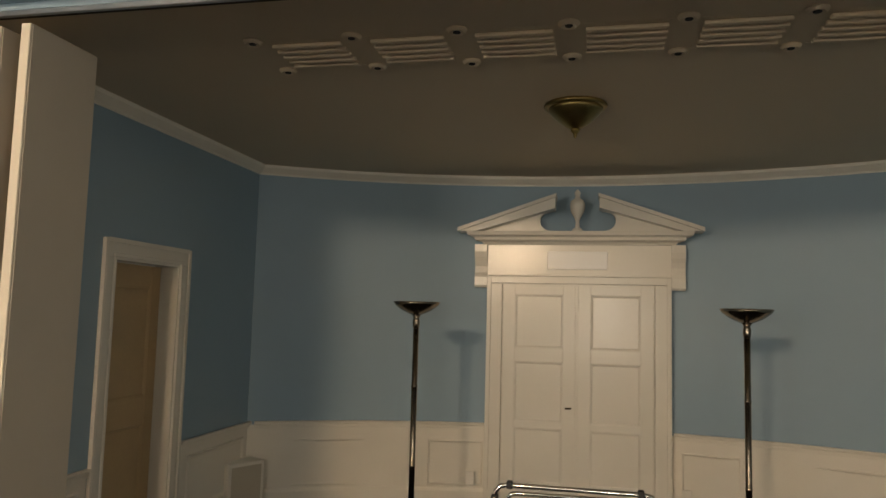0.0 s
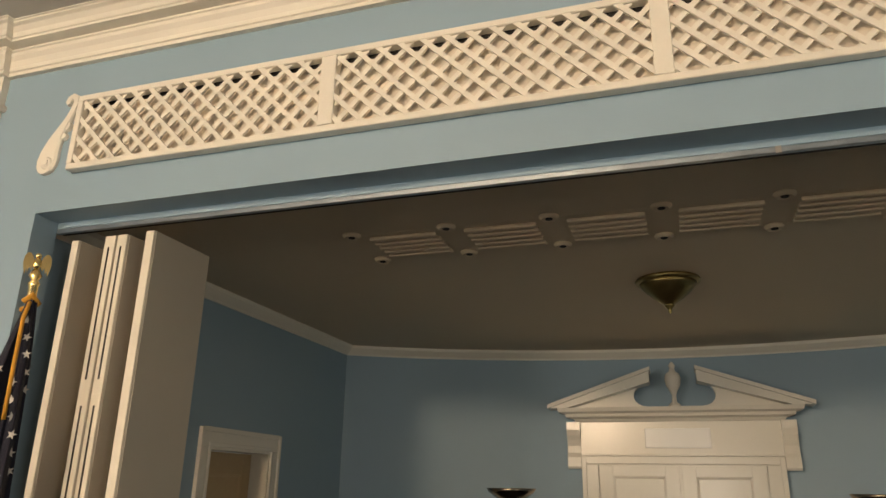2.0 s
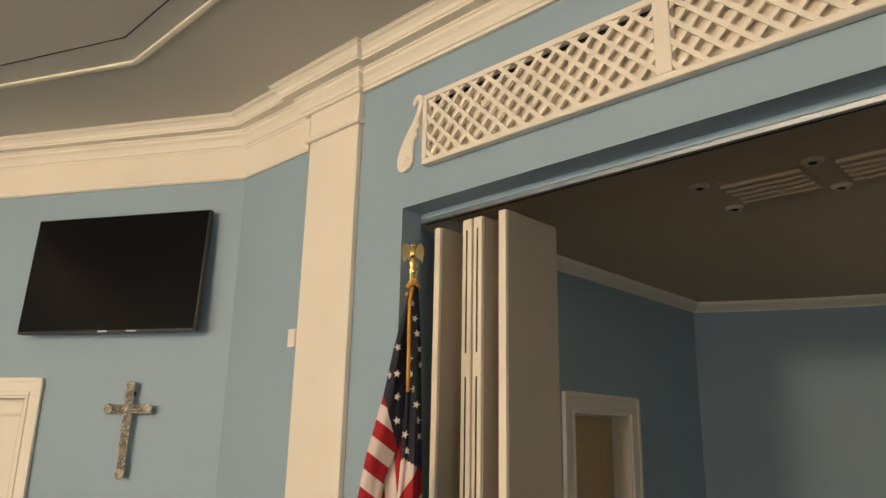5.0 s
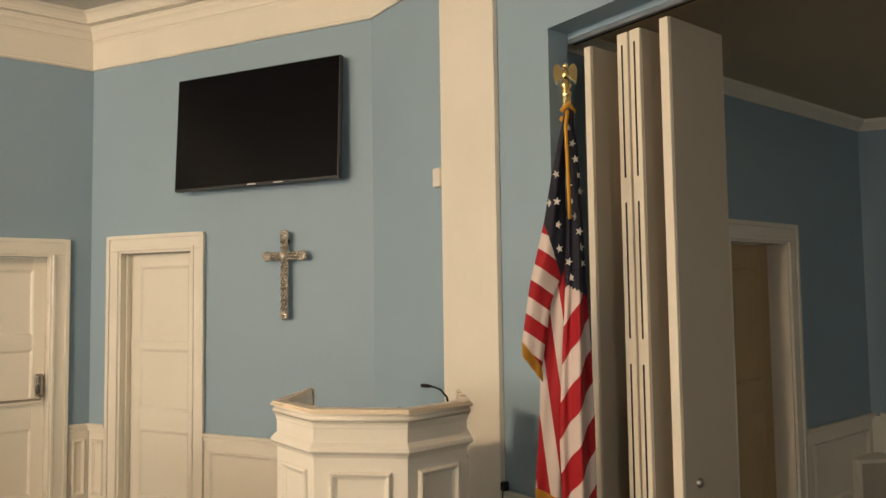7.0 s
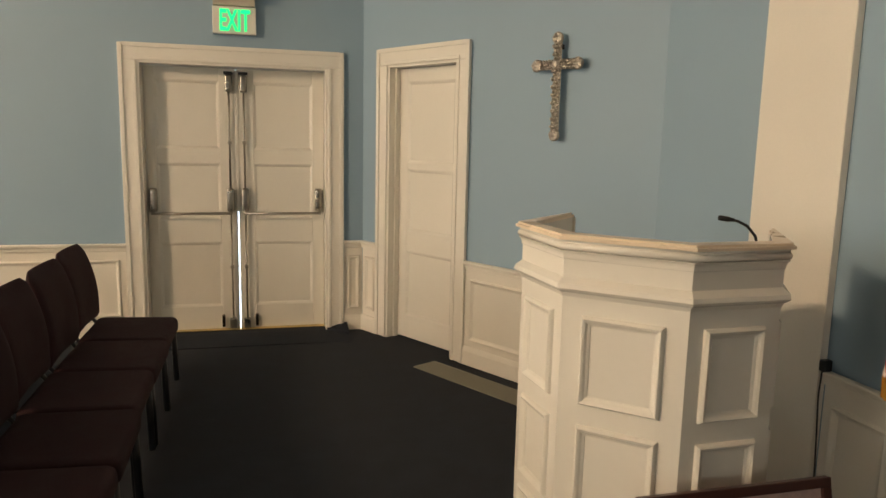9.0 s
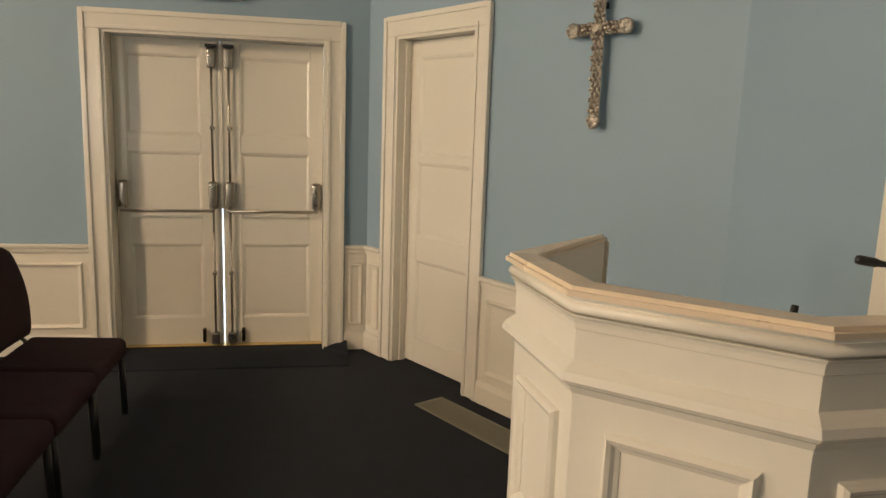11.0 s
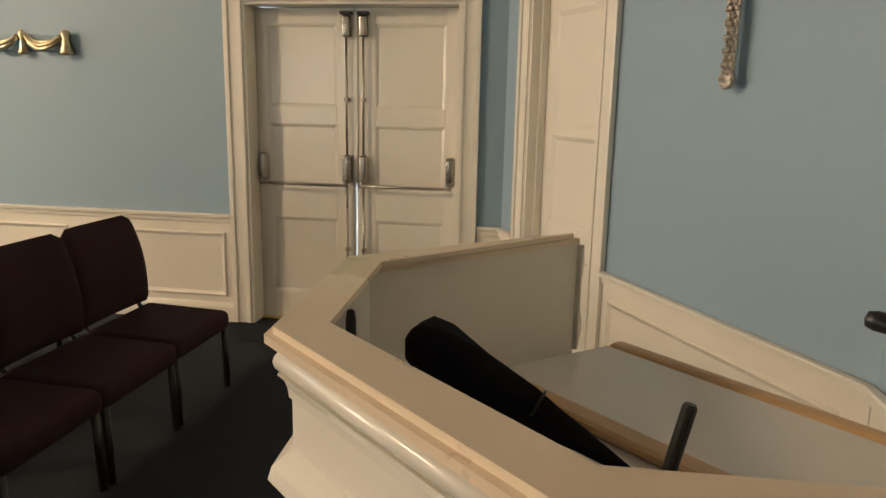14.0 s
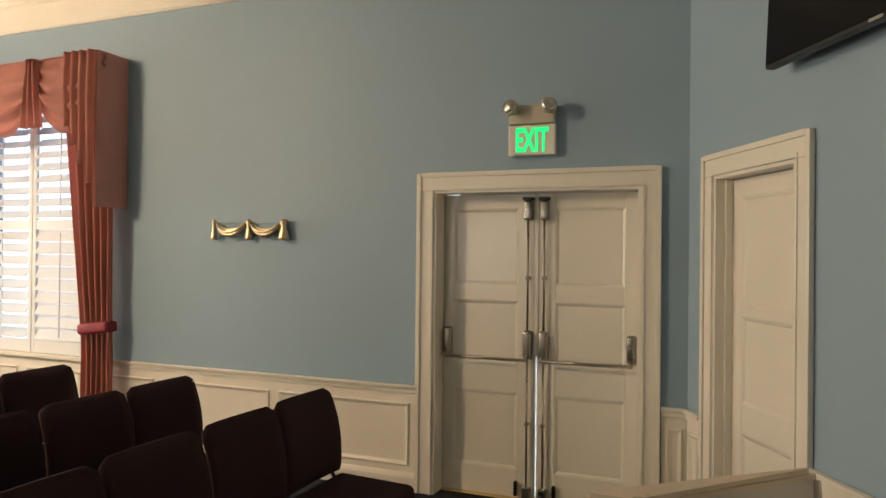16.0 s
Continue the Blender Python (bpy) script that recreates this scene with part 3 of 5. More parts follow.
for s in (-1, 1):
    prof = [(0.0, 2.43), (0.145, 2.43), (0.145, 2.36), (0.135, 2.31), (0.115, 2.27), (0.10, 2.22), (0.105, 2.16), (0.12, 2.12), (0.12, 2.04), (0.105, 2.02), (0.0, 2.02)]
    bm = bmesh.new()
    plate(bm, [(-y, z) for y, z in prof], -0.06, 0.06)
    part("console_bracket", bm, CREAM, door).matrix_local = pose(s * 0.905, 0.06, 0, 0, 0, 90)
    rake = [(s * 1.10, 2.545), (s * 0.20, 2.862), (s * 0.20, 2.76), (s * 0.94, 2.545)]
    part("raking_cornice", plate(bmesh.new(), rake, -0.20, -0.001), CREAM, door)
    part("raking_bead", plate(bmesh.new(), [(s * 1.11, 2.575), (s * 0.19, 2.892), (s * 0.19, 2.86), (s * 1.11, 2.54)], -0.235, -0.001), CREAM, door)
    curve = [(s * (0.24 + 0.11 * math.cos(a)), 2.655 + 0.095 * math.sin(a)) for a in np.linspace(math.pi / 2, -math.pi / 2, 10).tolist()]
    part("tympanum", plate(bmesh.new(), [(s * 0.94, 2.552), (s * 0.215, 2.775)] + curve[::1] + [(s * 0.26, 2.552)], -0.07, -0.001), CREAM, door)
part("cornice", sweep(bmesh.new(), [(-0.86, 0.0), (-0.86, -0.03), (0.86, -0.03), (0.86, 0.0)], ((0, 2.43), (0.02, 2.43), (0.04, 2.455), (0.10, 2.47), (0.105, 2.495), (0.16, 2.51), (0.17, 2.545), (0, 2.548))), CREAM, door)
part("cornice_bed", boxed(-0.86, 0.86, -0.03, -0.001, 2.431, 2.5475), CREAM, door)
part("urn", lathe(bmesh.new(), ((0.05, 0), (0.05, 0.02), (0.022, 0.04), (0.018, 0.10), (0.03, 0.13), (0.062, 0.19), (0.07, 0.25), (0.06, 0.29), (0.03, 0.31), (0.02, 0.34), (0.03, 0.36), (0.02, 0.38), (0.006, 0.398)), 20, (0, -0.09, 2.55)), CREAM, door, "turned cream urn finial", True)

door = thing("door_4", M_AW, "door in a cream casing, warm shade put into its tan leaf", "door", kind="structure")
casing(door, D4[0], D4[1], D4[3])
inner_bead(door, D4[0], D4[1], D4[3])
reveal(door, D4[0], D4[1], D4[3], 0.19)
leaf(door, D4[0] + 0.02, D4[1] - 0.02, 0.13, D4[3] - 0.022, ((0.2, 0.9), (1.1, 1.9)), 0.11, 0.11, TAN_DOOR)


# ---- windows ----
def shutter_window(name, m, x0, x1, z0, z1, tilts):
    """tilts: for each leaf, the slats' tilt in the lower and the upper half, in degrees."""
    leaves = len(tilts)
    w = thing(name, m, "tall window with white louvred plantation shutters", "window", kind="structure")
    for a, b, c, d in ((x0 - 0.07, x0, z0 - 0.0, z1), (x1, x1 + 0.07, z0, z1), (x0 - 0.07, x1 + 0.07, z1, z1 + 0.08)):
        part("window_frame", boxed(a, b, -0.03, 0.06, c, d, 0.004, 1), CREAM_FLAT, w)
    part("window_sill", boxed(x0 - 0.10, x1 + 0.10, -0.06, 0.24, z0 - 0.035, z0, 0.006, 2), CREAM_FLAT, w)
    pane = part("pane", boxed(x0, x1, 0.20, 0.205, z0, z1), GLASS, w)
    pane.visible_shadow = False
    lw = (x1 - x0) / leaves
    slat = None
    for i in range(leaves):
        a, b = x0 + i * lw + 0.003, x0 + (i + 1) * lw - 0.003
        sh = part("shutter", boxed(a, a + 0.045, -0.012, 0.018, z0 + 0.003, z1, 0.003, 1), SHUTTER_DAYLIT, w)
        part("shutter_stile", boxed(b - 0.045, b, -0.012, 0.018, z0 + 0.003, z1, 0.003, 1), SHUTTER_DAYLIT, sh)
        for c, d in ((z0 + 0.003, z0 + 0.115), (1.83, 1.915), (z1 - 0.09, z1)):
            part("shutter_rail", boxed(a + 0.045, b - 0.045, -0.010, 0.016, c, d, 0.003, 1), SHUTTER_DAYLIT, sh)
        part("tilt_rod", boxed((a + b) / 2 - 0.006, (a + b) / 2 + 0.006, -0.034, -0.024, z0 + 0.15, 1.80, 0.002, 1), SHUTTER_DAYLIT, sh)
        part("tilt_rod", boxed((a + b) / 2 - 0.006, (a + b) / 2 + 0.006, -0.034, -0.024, 1.96, z1 - 0.13, 0.002, 1), SHUTTER_DAYLIT, sh)
        for half, (lo, hi) in enumerate(((z0 + 0.115, 1.83), (1.915, z1 - 0.09))):
            k = int((hi - lo) / 0.098)
            for j in range(k):
                if slat is None:
                    slat = part("slat", boxed(-(lw - 0.10) / 2, (lw - 0.10) / 2, -0.055, 0.055, -0.005, 0.005, 0.003, 1), SHUTTER_DAYLIT, sh)
                    s = slat
                else:
                    s = new("slat", slat.data)
                    s.parent = sh
                s.matrix_local = pose((a + b) / 2, 0.003, lo + (j + 0.5) * (hi - lo) / k, tilts[i][half], 0, 0)
    return w


shutter_window("window_1", M_EXIT, *WIN, ((44, 38), (64, 42)))
shutter_window("window_2", M_EAST, *EWIN, ((45, 45), (45, 45)))
for nm, m, wn_ in (("daylight_backdrop_west", M_EXIT, WIN), ("daylight_backdrop_east", M_EAST, EWIN)):
    structure(nm, boxed(wn_[0] - 3.0, wn_[1] + 3.0, 0.9, 0.92, -0.2, 3.9), DAY_GLOW, "overexposed daylight outside the window", "backdrop", m=m)


def folds(x0, x1, y, z0, z1, waves, depth, steps=90, rows=24, narrow=None, phase=0.0):
    """A hanging pleated cloth; narrow(t) gives (x0, x1) at the height share t from the top."""
    bm = bmesh.new()
    grid = []
    for j in range(rows + 1):
        t = j / rows
        a, b = narrow(t) if narrow else (x0, x1)
        row = []
        for i in range(steps + 1):
            u = i / steps
            w = math.sin(u * waves * 2 * math.pi + phase + 0.5 * math.sin(3 * u + 2 * t))
            row.append(bm.verts.new((a + (b - a) * u, y - depth * (0.5 + 0.5 * w) - 0.006 * noise.noise((u * 9, t * 3, 1)), z1 + (z0 - z1) * t)))
        grid.append(row)
    for p, q in zip(grid, grid[1:]):
        for i in range(steps):
            bm.faces.new((p[i], p[i + 1], q[i + 1], q[i]))
    bmesh.ops.solidify(bm, geom=bm.faces[:], thickness=0.006)
    return bm


def drapes():
    """Rose side panel tied back, under a swagged valance with a return box."""
    d = thing("curtain", M_EXIT, "dusty rose tied-back drapes with a swagged valance over a shuttered window", "curtain")
    xr = -2.25
    xl = WIN[0] + WIN[1] - xr
    mid = (xl + xr) / 2

    def right(t):
        k = min(1, t / 0.72)
        lo = xr - 0.56 + 0.265 * k if t < 0.72 else xr - 0.295 - 0.03 * (t - 0.72)
        return lo, xr

    def left(t):
        a, b = right(t)
        return 2 * mid - b, 2 * mid - a
    part("side_panel", folds(0, 1, -0.10, 0.06, 3.05, 5.5, 0.09, narrow=right), ROSE, d, smooth=True)
    part("side_panel", folds(0, 1, -0.10, 0.06, 3.05, 5.5, 0.09, narrow=left), ROSE, d, smooth=True)
    for s in (1, -1):
        e = xr if s == 1 else xl
        part("return_panel", boxed(e - 0.012 if s == 1 else e, e if s == 1 else e + 0.012, -0.325, -0.002, 2.0, 3.25, 0.005, 1), ROSE, d)
        tb = part("tie_band", boxed(-0.165, 0.165, -0.215, -0.085, -0.045, 0.045, 0.03, 3), ROSE_TIE, d, "crimson tie band", True)
        tb.matrix_local = pose(e - s * 0.155, 0, 1.015, 0, -s * 7, 0)
        # cascade of pleats at the end of the valance
        bm = bmesh.new()
        n, rows = 48, 14
        grid = []
        for j in range(rows + 1):
            row = []
            for i in range(n + 1):
                u = i / n
                low = 3.25 - (0.60 + 0.62 * math.floor(u * 4 + 0.35) / 4)
                row.append(bm.verts.new((e - s * 0.34 * (1 - u), -0.340 - 0.024 * math.sin(u * 4 * 2 * math.pi + 0.6 * math.sin(j * 0.3)), 3.25 + (low - 3.25) * j / rows)))
            grid.append(row)
        for p, q in zip(grid, grid[1:]):
            for i in range(n):
                bm.faces.new((p[i], p[i + 1], q[i + 1], q[i]))
        bmesh.ops.solidify(bm, geom=bm.faces[:], thickness=0.006)
        part("cascade", bm, ROSE, d, smooth=True)
    part("valance_board", boxed(xl + 0.013, xr - 0.013, -0.255, -0.002, 3.19, 3.245), ROSE, d)
    w = (xr - xl) / 3
    for k in (1, 2):
        xj = xl + k * w
        part("jabot", folds(0, 1, -0.30, 2.66, 3.235, 3, 0.05, 40, 14, narrow=lambda t, c=xj: (c - 0.05 - 0.07 * t, c + 0.05 + 0.07 * t)), ROSE, d, smooth=True)
    for k in range(3):
        bm = bmesh.new()
        a = xl + k * w - 0.04
        grid = []
        for j in range(25):
            t = j / 24
            row = []
            for i in range(33):
                u = i / 32
                sag = 4 * u * (1 - u)
                x = a + (w + 0.08) * (0.5 + (u - 0.5) * (1 - 0.18 * t * (1 - sag)))
                z = 3.245 - t * (0.28 + 0.36 * sag)
                row.append(bm.verts.new((x, -0.268 - 0.06 * sag * math.sin(t * 2.8) - 0.024 * math.sin(t * 26 + 2.6 * sag) * (0.35 + t), z)))
            grid.append(row)
        for p, q in zip(grid, grid[1:]):
            for i in range(32):
                bm.faces.new((p[i], p[i + 1], q[i + 1], q[i]))
        bmesh.ops.solidify(bm, geom=bm.faces[:], thickness=0.006)
        part("swag", bm, ROSE, d, smooth=True)


drapes()


# ---- opening: lattice, scrolls, track, folding partition ----
LAT = (3.226, 3.612)
lat = thing("lattice_screen", M_PRO, "cream diagonal lattice screen set over the stage opening", "lattice")
edges = [-2.675, -1.325, 0.03, 1.385, 2.735]
lx0, lx1 = edges[0], edges[-1]
part("backing", boxed(lx0, lx1, -0.004, -0.001, LAT[0], LAT[1] - 0.047), LATTICE_BACK, lat, "cream backing board, shade put into its colour")
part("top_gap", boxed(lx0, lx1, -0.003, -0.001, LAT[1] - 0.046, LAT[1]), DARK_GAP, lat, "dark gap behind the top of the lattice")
part("bottom_rail", boxed(lx0, lx1, -0.052, -0.0045, LAT[0] - 0.003, LAT[0] + 0.028, 0.004, 1), CREAM_FLAT, lat)
part("top_rail", boxed(lx0, lx1, -0.052, -0.0045, LAT[1] - 0.028, LAT[1] + 0.003, 0.004, 1), CREAM_FLAT, lat)
for i, x in enumerate(edges):
    w = 0.035 if 0 < i < 4 else 0.016
    xx = x + (0.016 if i == 0 else -0.016 if i == 4 else 0)
    part("mullion", boxed(xx - w, xx + w, -0.053, -0.0045, LAT[0] + 0.028, LAT[1] - 0.028, 0.003, 1), CREAM_FLAT, lat)


def strip(bm, x, z0, z1, x0, x1, slope, w, y0, y1):
    """One diagonal strip through (x, z0), clipped to the panel."""
    pts = []
    for sx in (-w / 2, w / 2):
        a, b = (x + sx, z0), (x + sx + slope * (z1 - z0), z1)
        t0, t1 = 0.0, 1.0
        dx = b[0] - a[0]
        lo, hi = sorted(((x0 - a[0]) / dx, (x1 - a[0]) / dx))
        t0, t1 = max(t0, lo), min(t1, hi)
        if t1 - t0 < 0.02:
            return False
        pts.append([(a[0] + dx * t0, z0 + (z1 - z0) * t0), (a[0] + dx * t1, z0 + (z1 - z0) * t1)])
    plate(bm, [pts[0][0], pts[1][0], pts[1][1], pts[0][1]], y0, y1)
    return True


for a, b in zip(edges, edges[1:]):
    a, b = a + 0.034, b - 0.034
    z0, z1 = LAT[0] + 0.027, LAT[1] - 0.027
    pitch = 0.098
    k = int((b - a + 0.4) / pitch)
    for i in range(-4, k + 1):
        for slope, y0, y1 in ((1, -0.039, -0.028), (-1, -0.049, -0.038)):
            bm = bmesh.new()
            x = a + i * pitch if slope == 1 else a + i * pitch + 0.33
            if strip(bm, x, z0, z1, a, b, slope, 0.031, y0, y1):
                part("slat", bm, CREAM_FLAT, lat)
            else:
                bm.free()


def scroll(name, x, s):
    """A flat carved scroll bracket beside the lattice: a hooked stem swelling into a volute."""
    bm = bmesh.new()
    spine = [(0.012, 3.588, 0.012), (0.006, 3.60, 0.017), (0.012, 3.618, 0.018), (0.032, 3.628, 0.019), (0.052, 3.618, 0.019), (0.056, 3.59, 0.018), (0.046, 3.555, 0.017), (0.028, 3.515, 0.018), (0.004, 3.47, 0.023), (-0.022, 3.425, 0.033), (-0.042, 3.38, 0.045), (-0.056, 3.335, 0.056), (-0.062, 3.295, 0.062), (-0.063, 3.262, 0.058), (-0.062, 3.235, 0.04), (-0.061, 3.222, 0.012)]
    rings = []
    for i, (px, pz, w) in enumerate(spine):
        a, b = spine[max(0, i - 1)], spine[min(len(spine) - 1, i + 1)]
        d = Vector((b[0] - a[0], b[1] - a[1])).normalized()
        nx, nz = -d.y, d.x
        rings.append([bm.verts.new((s * (px + nx * w * q), y, pz + nz * w * q)) for q, y in ((-1, -0.001), (-1, -0.016), (-0.8, -0.024), (0.8, -0.024), (1, -0.016), (1, -0.001))])
    for a, b in zip(rings, rings[1:]):
        for k in range(5):
            bm.faces.new((a[k], a[k + 1], b[k + 1], b[k]))
    bm.faces.new(rings[0])
    bm.faces.new(rings[-1])
    for px, pz, r in ((0.022, 3.47, 0.026), (0.012, 3.415, 0.020)):
        bmesh.ops.create_cone(bm, cap_ends=True, segments=16, radius1=r, radius2=r * 0.8, depth=0.018, matrix=Matrix.Translation((s * px, -0.0105, pz)) @ Matrix.Rotation(radians(90), 4, "X"))
    for r, y in ((0.034, -0.027), (0.018, -0.031)):
        bmesh.ops.create_cone(bm, cap_ends=True, segments=18, radius1=r, radius2=r * 0.75, depth=0.007, matrix=Matrix.Translation((s * -0.05, y, 3.275)) @ Matrix.Rotation(radians(90), 4, "X"))
    ob = part(name, bm, CREAM_FLAT)
    ob.matrix_world = pose(x, Y_P, 0.012)
    tagged(ob, "flat cream carved scroll beside the lattice", "ornament", "scrolls")


scroll("scroll_ornament", -2.775, 1)
scroll("scroll_ornament", 2.835, -1)

# blue lintel boards and the partition's steel track
bm = boxed(OPEN_X0 - 0.001, OPEN_X1 + 0.001, Y_P + 0.141, Y_P + 0.19, OPEN_Z - 0.03, AP_Z - 0.005)
structure("lintel_box", bm, BLUE, "blue painted box above the partition track", "lintel")
tr = thing("partition_track", pose(0, Y_P, 0), "bright steel ceiling track for a folding partition", "track")
part("rail", boxed(OPEN_X0 + 0.002, OPEN_X1 - 0.002, 0.135, 0.155, OPEN_Z - 0.058, OPEN_Z - 0.033, 0.003, 1), TRACK_STEEL, tr)
part("lip", boxed(OPEN_X0 + 0.002, OPEN_X1 - 0.002, 0.156, 0.188, OPEN_Z - 0.050, OPEN_Z - 0.031), DARK_GAP, tr)
part("joint_clip", boxed(0.38, 0.40, 0.131, 0.1345, OPEN_Z - 0.062, OPEN_Z - 0.034), STEEL, tr)

fp = thing("folding_partition", pose(0, 0, 0), "stacked beige folding partition panels pushed to one side", "partition")
PZ = OPEN_Z - 0.095
for i, (x, y0, y1, w, slot) in enumerate(((-2.74, 3.62, 4.01, 0.045, 0), (-2.52, 3.61, 4.01, 0.065, 1), (-2.45, 3.61, 4.01, 0.060, 1), (-2.285, 3.60, 4.01, 0.050, 0))):
    pn = part("panel", boxed(x - w / 2, x + w / 2, y0, y1, 0.012, PZ, 0.004, 1), PANEL, fp)
    part("edge_trim", boxed(x - w / 2 + 0.002, x + w / 2 - 0.002, y0 - 0.012, y0 - 0.0005, 0.014, PZ - 0.002, 0.003, 1), PANEL_EDGE, pn, "pale edge strip")
    if slot:
        for j in range(4):
            z = 0.06 + j * 0.735
            part("slot", boxed(x - 0.004, x + 0.004, y0 - 0.0145, y0 - 0.0122, z, z + 0.62), DARK_GAP, pn)
for x0, x1, ya in ((-2.717, -2.553, 3.98), (-2.42, -2.31, 3.98)):
    part("hinge_web", boxed(x0, x1, ya, ya + 0.02, 0.02, PZ - 0.01), PANEL, fp)
part("pull", lathe(bmesh.new(), ((0.0, 0), (0.018, 0), (0.022, 0.008), (0.014, 0.018), (0, 0.02)), 16), STEEL, fp, "small steel pull", True).matrix_local = pose(-2.2595, 3.70, 0.92, 0, 90, 0)


# ---- chairs ----
def stacking_chair():
    """Upholstered church chair with a steel frame; the front faces +y, the origin is on the floor under the seat's middle."""
    c = thing("chair", pose(0, 0, 0), "dark plum upholstered stacking chair with a black steel frame", "chair", "rows of hall chairs")
    bm = boxed(-0.264, 0.264, -0.235, 0.235, 0.335, 0.425, 0.036, 4)
    for v in bm.verts:
        if v.co.z > 0.40:
            v.co.z += 0.012 * (1 - (v.co.x / 0.27) ** 2)
        if v.co.y > 0.15:
            v.co.z -= 0.02 * (v.co.y - 0.15) / 0.085
    part("seat", bm, FABRIC, c, smooth=True)
    bm = bmesh.new()
    rows = []
    n, H = 16, 0.465
    for k in range(n + 1):
        t = k / n
        z = H * t
        w = 0.263 - 0.004 * t
        if z > H - 0.045:
            q = (z - (H - 0.045)) / 0.045
            w -= 0.045 * (1 - math.sqrt(max(0, 1 - q * q)))
        if z < 0.04:
            w -= 0.010 * (1 - z / 0.04) ** 2
        th = 0.036 * (1 if 0.05 < t < 0.93 else 0.55 if 0 < k < n else 0.2)
        row = []
        for i in range(13):
            u = -1 + i / 6
            y = 0.038 * math.sin(t * 2.9) - 0.025 * (1 - u * u)
            row.append(bm.verts.new((u * w, y + th * (1 - abs(u) ** 6 * 0.8), z)))
        for i in range(12, -1, -1):
            u = -1 + i / 6
            y = 0.038 * math.sin(t * 2.9) - 0.025 * (1 - u * u)
            row.append(bm.verts.new((u * w, y - th * (1 - abs(u) ** 6 * 0.8), z)))
        rows.append(row)
    m = len(rows[0])
    for a, b in zip(rows, rows[1:]):
        for i in range(m):
            bm.faces.new((a[i], a[(i + 1) % m], b[(i + 1) % m], b[i]))
    bm.faces.new(rows[0][::-1])
    bm.faces.new(rows[-1])
    b = part("backrest", bm, FABRIC, c, smooth=True)
    b.matrix_local = pose(0, -0.235, 0.438, 12, 0, 0)
    for s in (-1, 1):
        part("leg", tube(bmesh.new(), [(s * 0.235, 0.205, 0.36), (s * 0.24, 0.215, 0.0)], 0.017, 8), BLACK_METAL, c, smooth=True)
        part("leg", tube(bmesh.new(), [(s * 0.235, -0.20, 0.36), (s * 0.24, -0.30, 0.0)], 0.0125, 8), BLACK_METAL, c, smooth=True)
        part("back_post", tube(bmesh.new(), [(s * 0.21, -0.20, 0.36), (s * 0.21, -0.272, 0.45), (s * 0.20, -0.352, 0.62)], 0.011, 8), BLACK_METAL, c, smooth=True)
    part("stretcher", tube(bmesh.new(), [(-0.235, 0.20, 0.345), (0.235, 0.20, 0.345)], 0.01, 8), BLACK_METAL, c, smooth=True)
    return c


first = stacking_chair()
rnd = random.Random(4)
k = 0
for r, y in enumerate((0.635, -0.34, -1.35)):
    for i in range(5):
        m = pose(-5.51 + i * 0.532, y + rnd.uniform(-0.012, 0.012), 0, 0, 0, rnd.uniform(-1.0, 1.0))
        if k == 0:
            first.matrix_world = m
        else:
            copy_thing(first, m)
        k += 1


# ---- pulpit ----
PU, PV = Vector((0.690, 0.7238, 0)), Vector((-0.7238, 0.690, 0))
PULPIT = Matrix(((PU.x, PV.x, 0, -2.899), (PU.y, PV.y, 0, 2.401), (0, 0, 1, 0), (0, 0, 0, 1)))
PH = 1.297
pulpit = thing("pulpit", PULPIT, "cream panelled octagonal-front wooden pulpit with a moulded cap", "pulpit")


def outline(g):
    """The line of the front and sides, moved inwards by g (less at the thin back ends), from the back left round the front to the back right."""
    line = [(-0.398, 0.634), (-0.438, 0.206), (-0.1985, -0.018), (0.1985, -0.018), (0.430, 0.218), (0.345, 0.60)]
    pts = [Vector(p) for p in line]
    out = []
    for i, p in enumerate(pts):
        ns = []
        if i > 0:
            d = (p - pts[i - 1]).normalized()
            ns.append(Vector((-d.y, d.x)))
        if i < 5:
            d = (pts[i + 1] - p).normalized()
            ns.append(Vector((-d.y, d.x)))
        m = sum(ns, Vector((0, 0))).normalized()
        k = 0.42 if i in (0, 5) else 1.0
        out.append(tuple(p + m * (k * g / m.dot(ns[0]))))
    return out


def shell(bm, g0, g1, z0, z1):
    return prism(bm, outline(g0) + outline(g1)[::-1], z0, z1)


part("body", shell(bmesh.new(), 0.026, 0.042, 0.0, PH - 0.20), CREAM, pulpit)
part("frieze_band", shell(bmesh.new(), 0.024, 0.042, PH - 0.20, PH - 0.0185), CREAM, pulpit)
inner = outline(0.052)
bm = prism(bmesh.new(), outline(0.0) + inner[::-1], PH - 0.017, PH)
bmesh.ops.bevel(bm, geom=[e for e in bm.edges if abs(e.verts[0].co.z - e.verts[1].co.z) < 1e-6 and e.verts[0].co.z > PH - 0.001], offset=0.008, segments=4, affect="EDGES")
part("cap", bm, CAP_WARM_LIT, pulpit, "cream painted cap board, warm light put into its tan colour")
# mouldings follow the outline, standing outwards
part("cap_bead", sweep(bmesh.new(), outline(0.024), [(0.0, PH - 0.050)] + [(0.0085 + 0.0085 * math.cos(a), PH - 0.0375 + 0.0105 * math.sin(a)) for a in np.linspace(-1.7, 1.7, 11).tolist()] + [(0.011, PH - 0.025), (0.011, PH - 0.0175), (0.0, PH - 0.0175)]), CREAM, pulpit, smooth=True)
part("cap_cove", sweep(bmesh.new(), outline(0.024), ((0.0, PH - 0.078), (0.003, PH - 0.076), (0.004, PH - 0.066), (0.007, PH - 0.058), (0.013, PH - 0.052), (0.013, PH - 0.0505), (0.0, PH - 0.0505))), CREAM, pulpit)
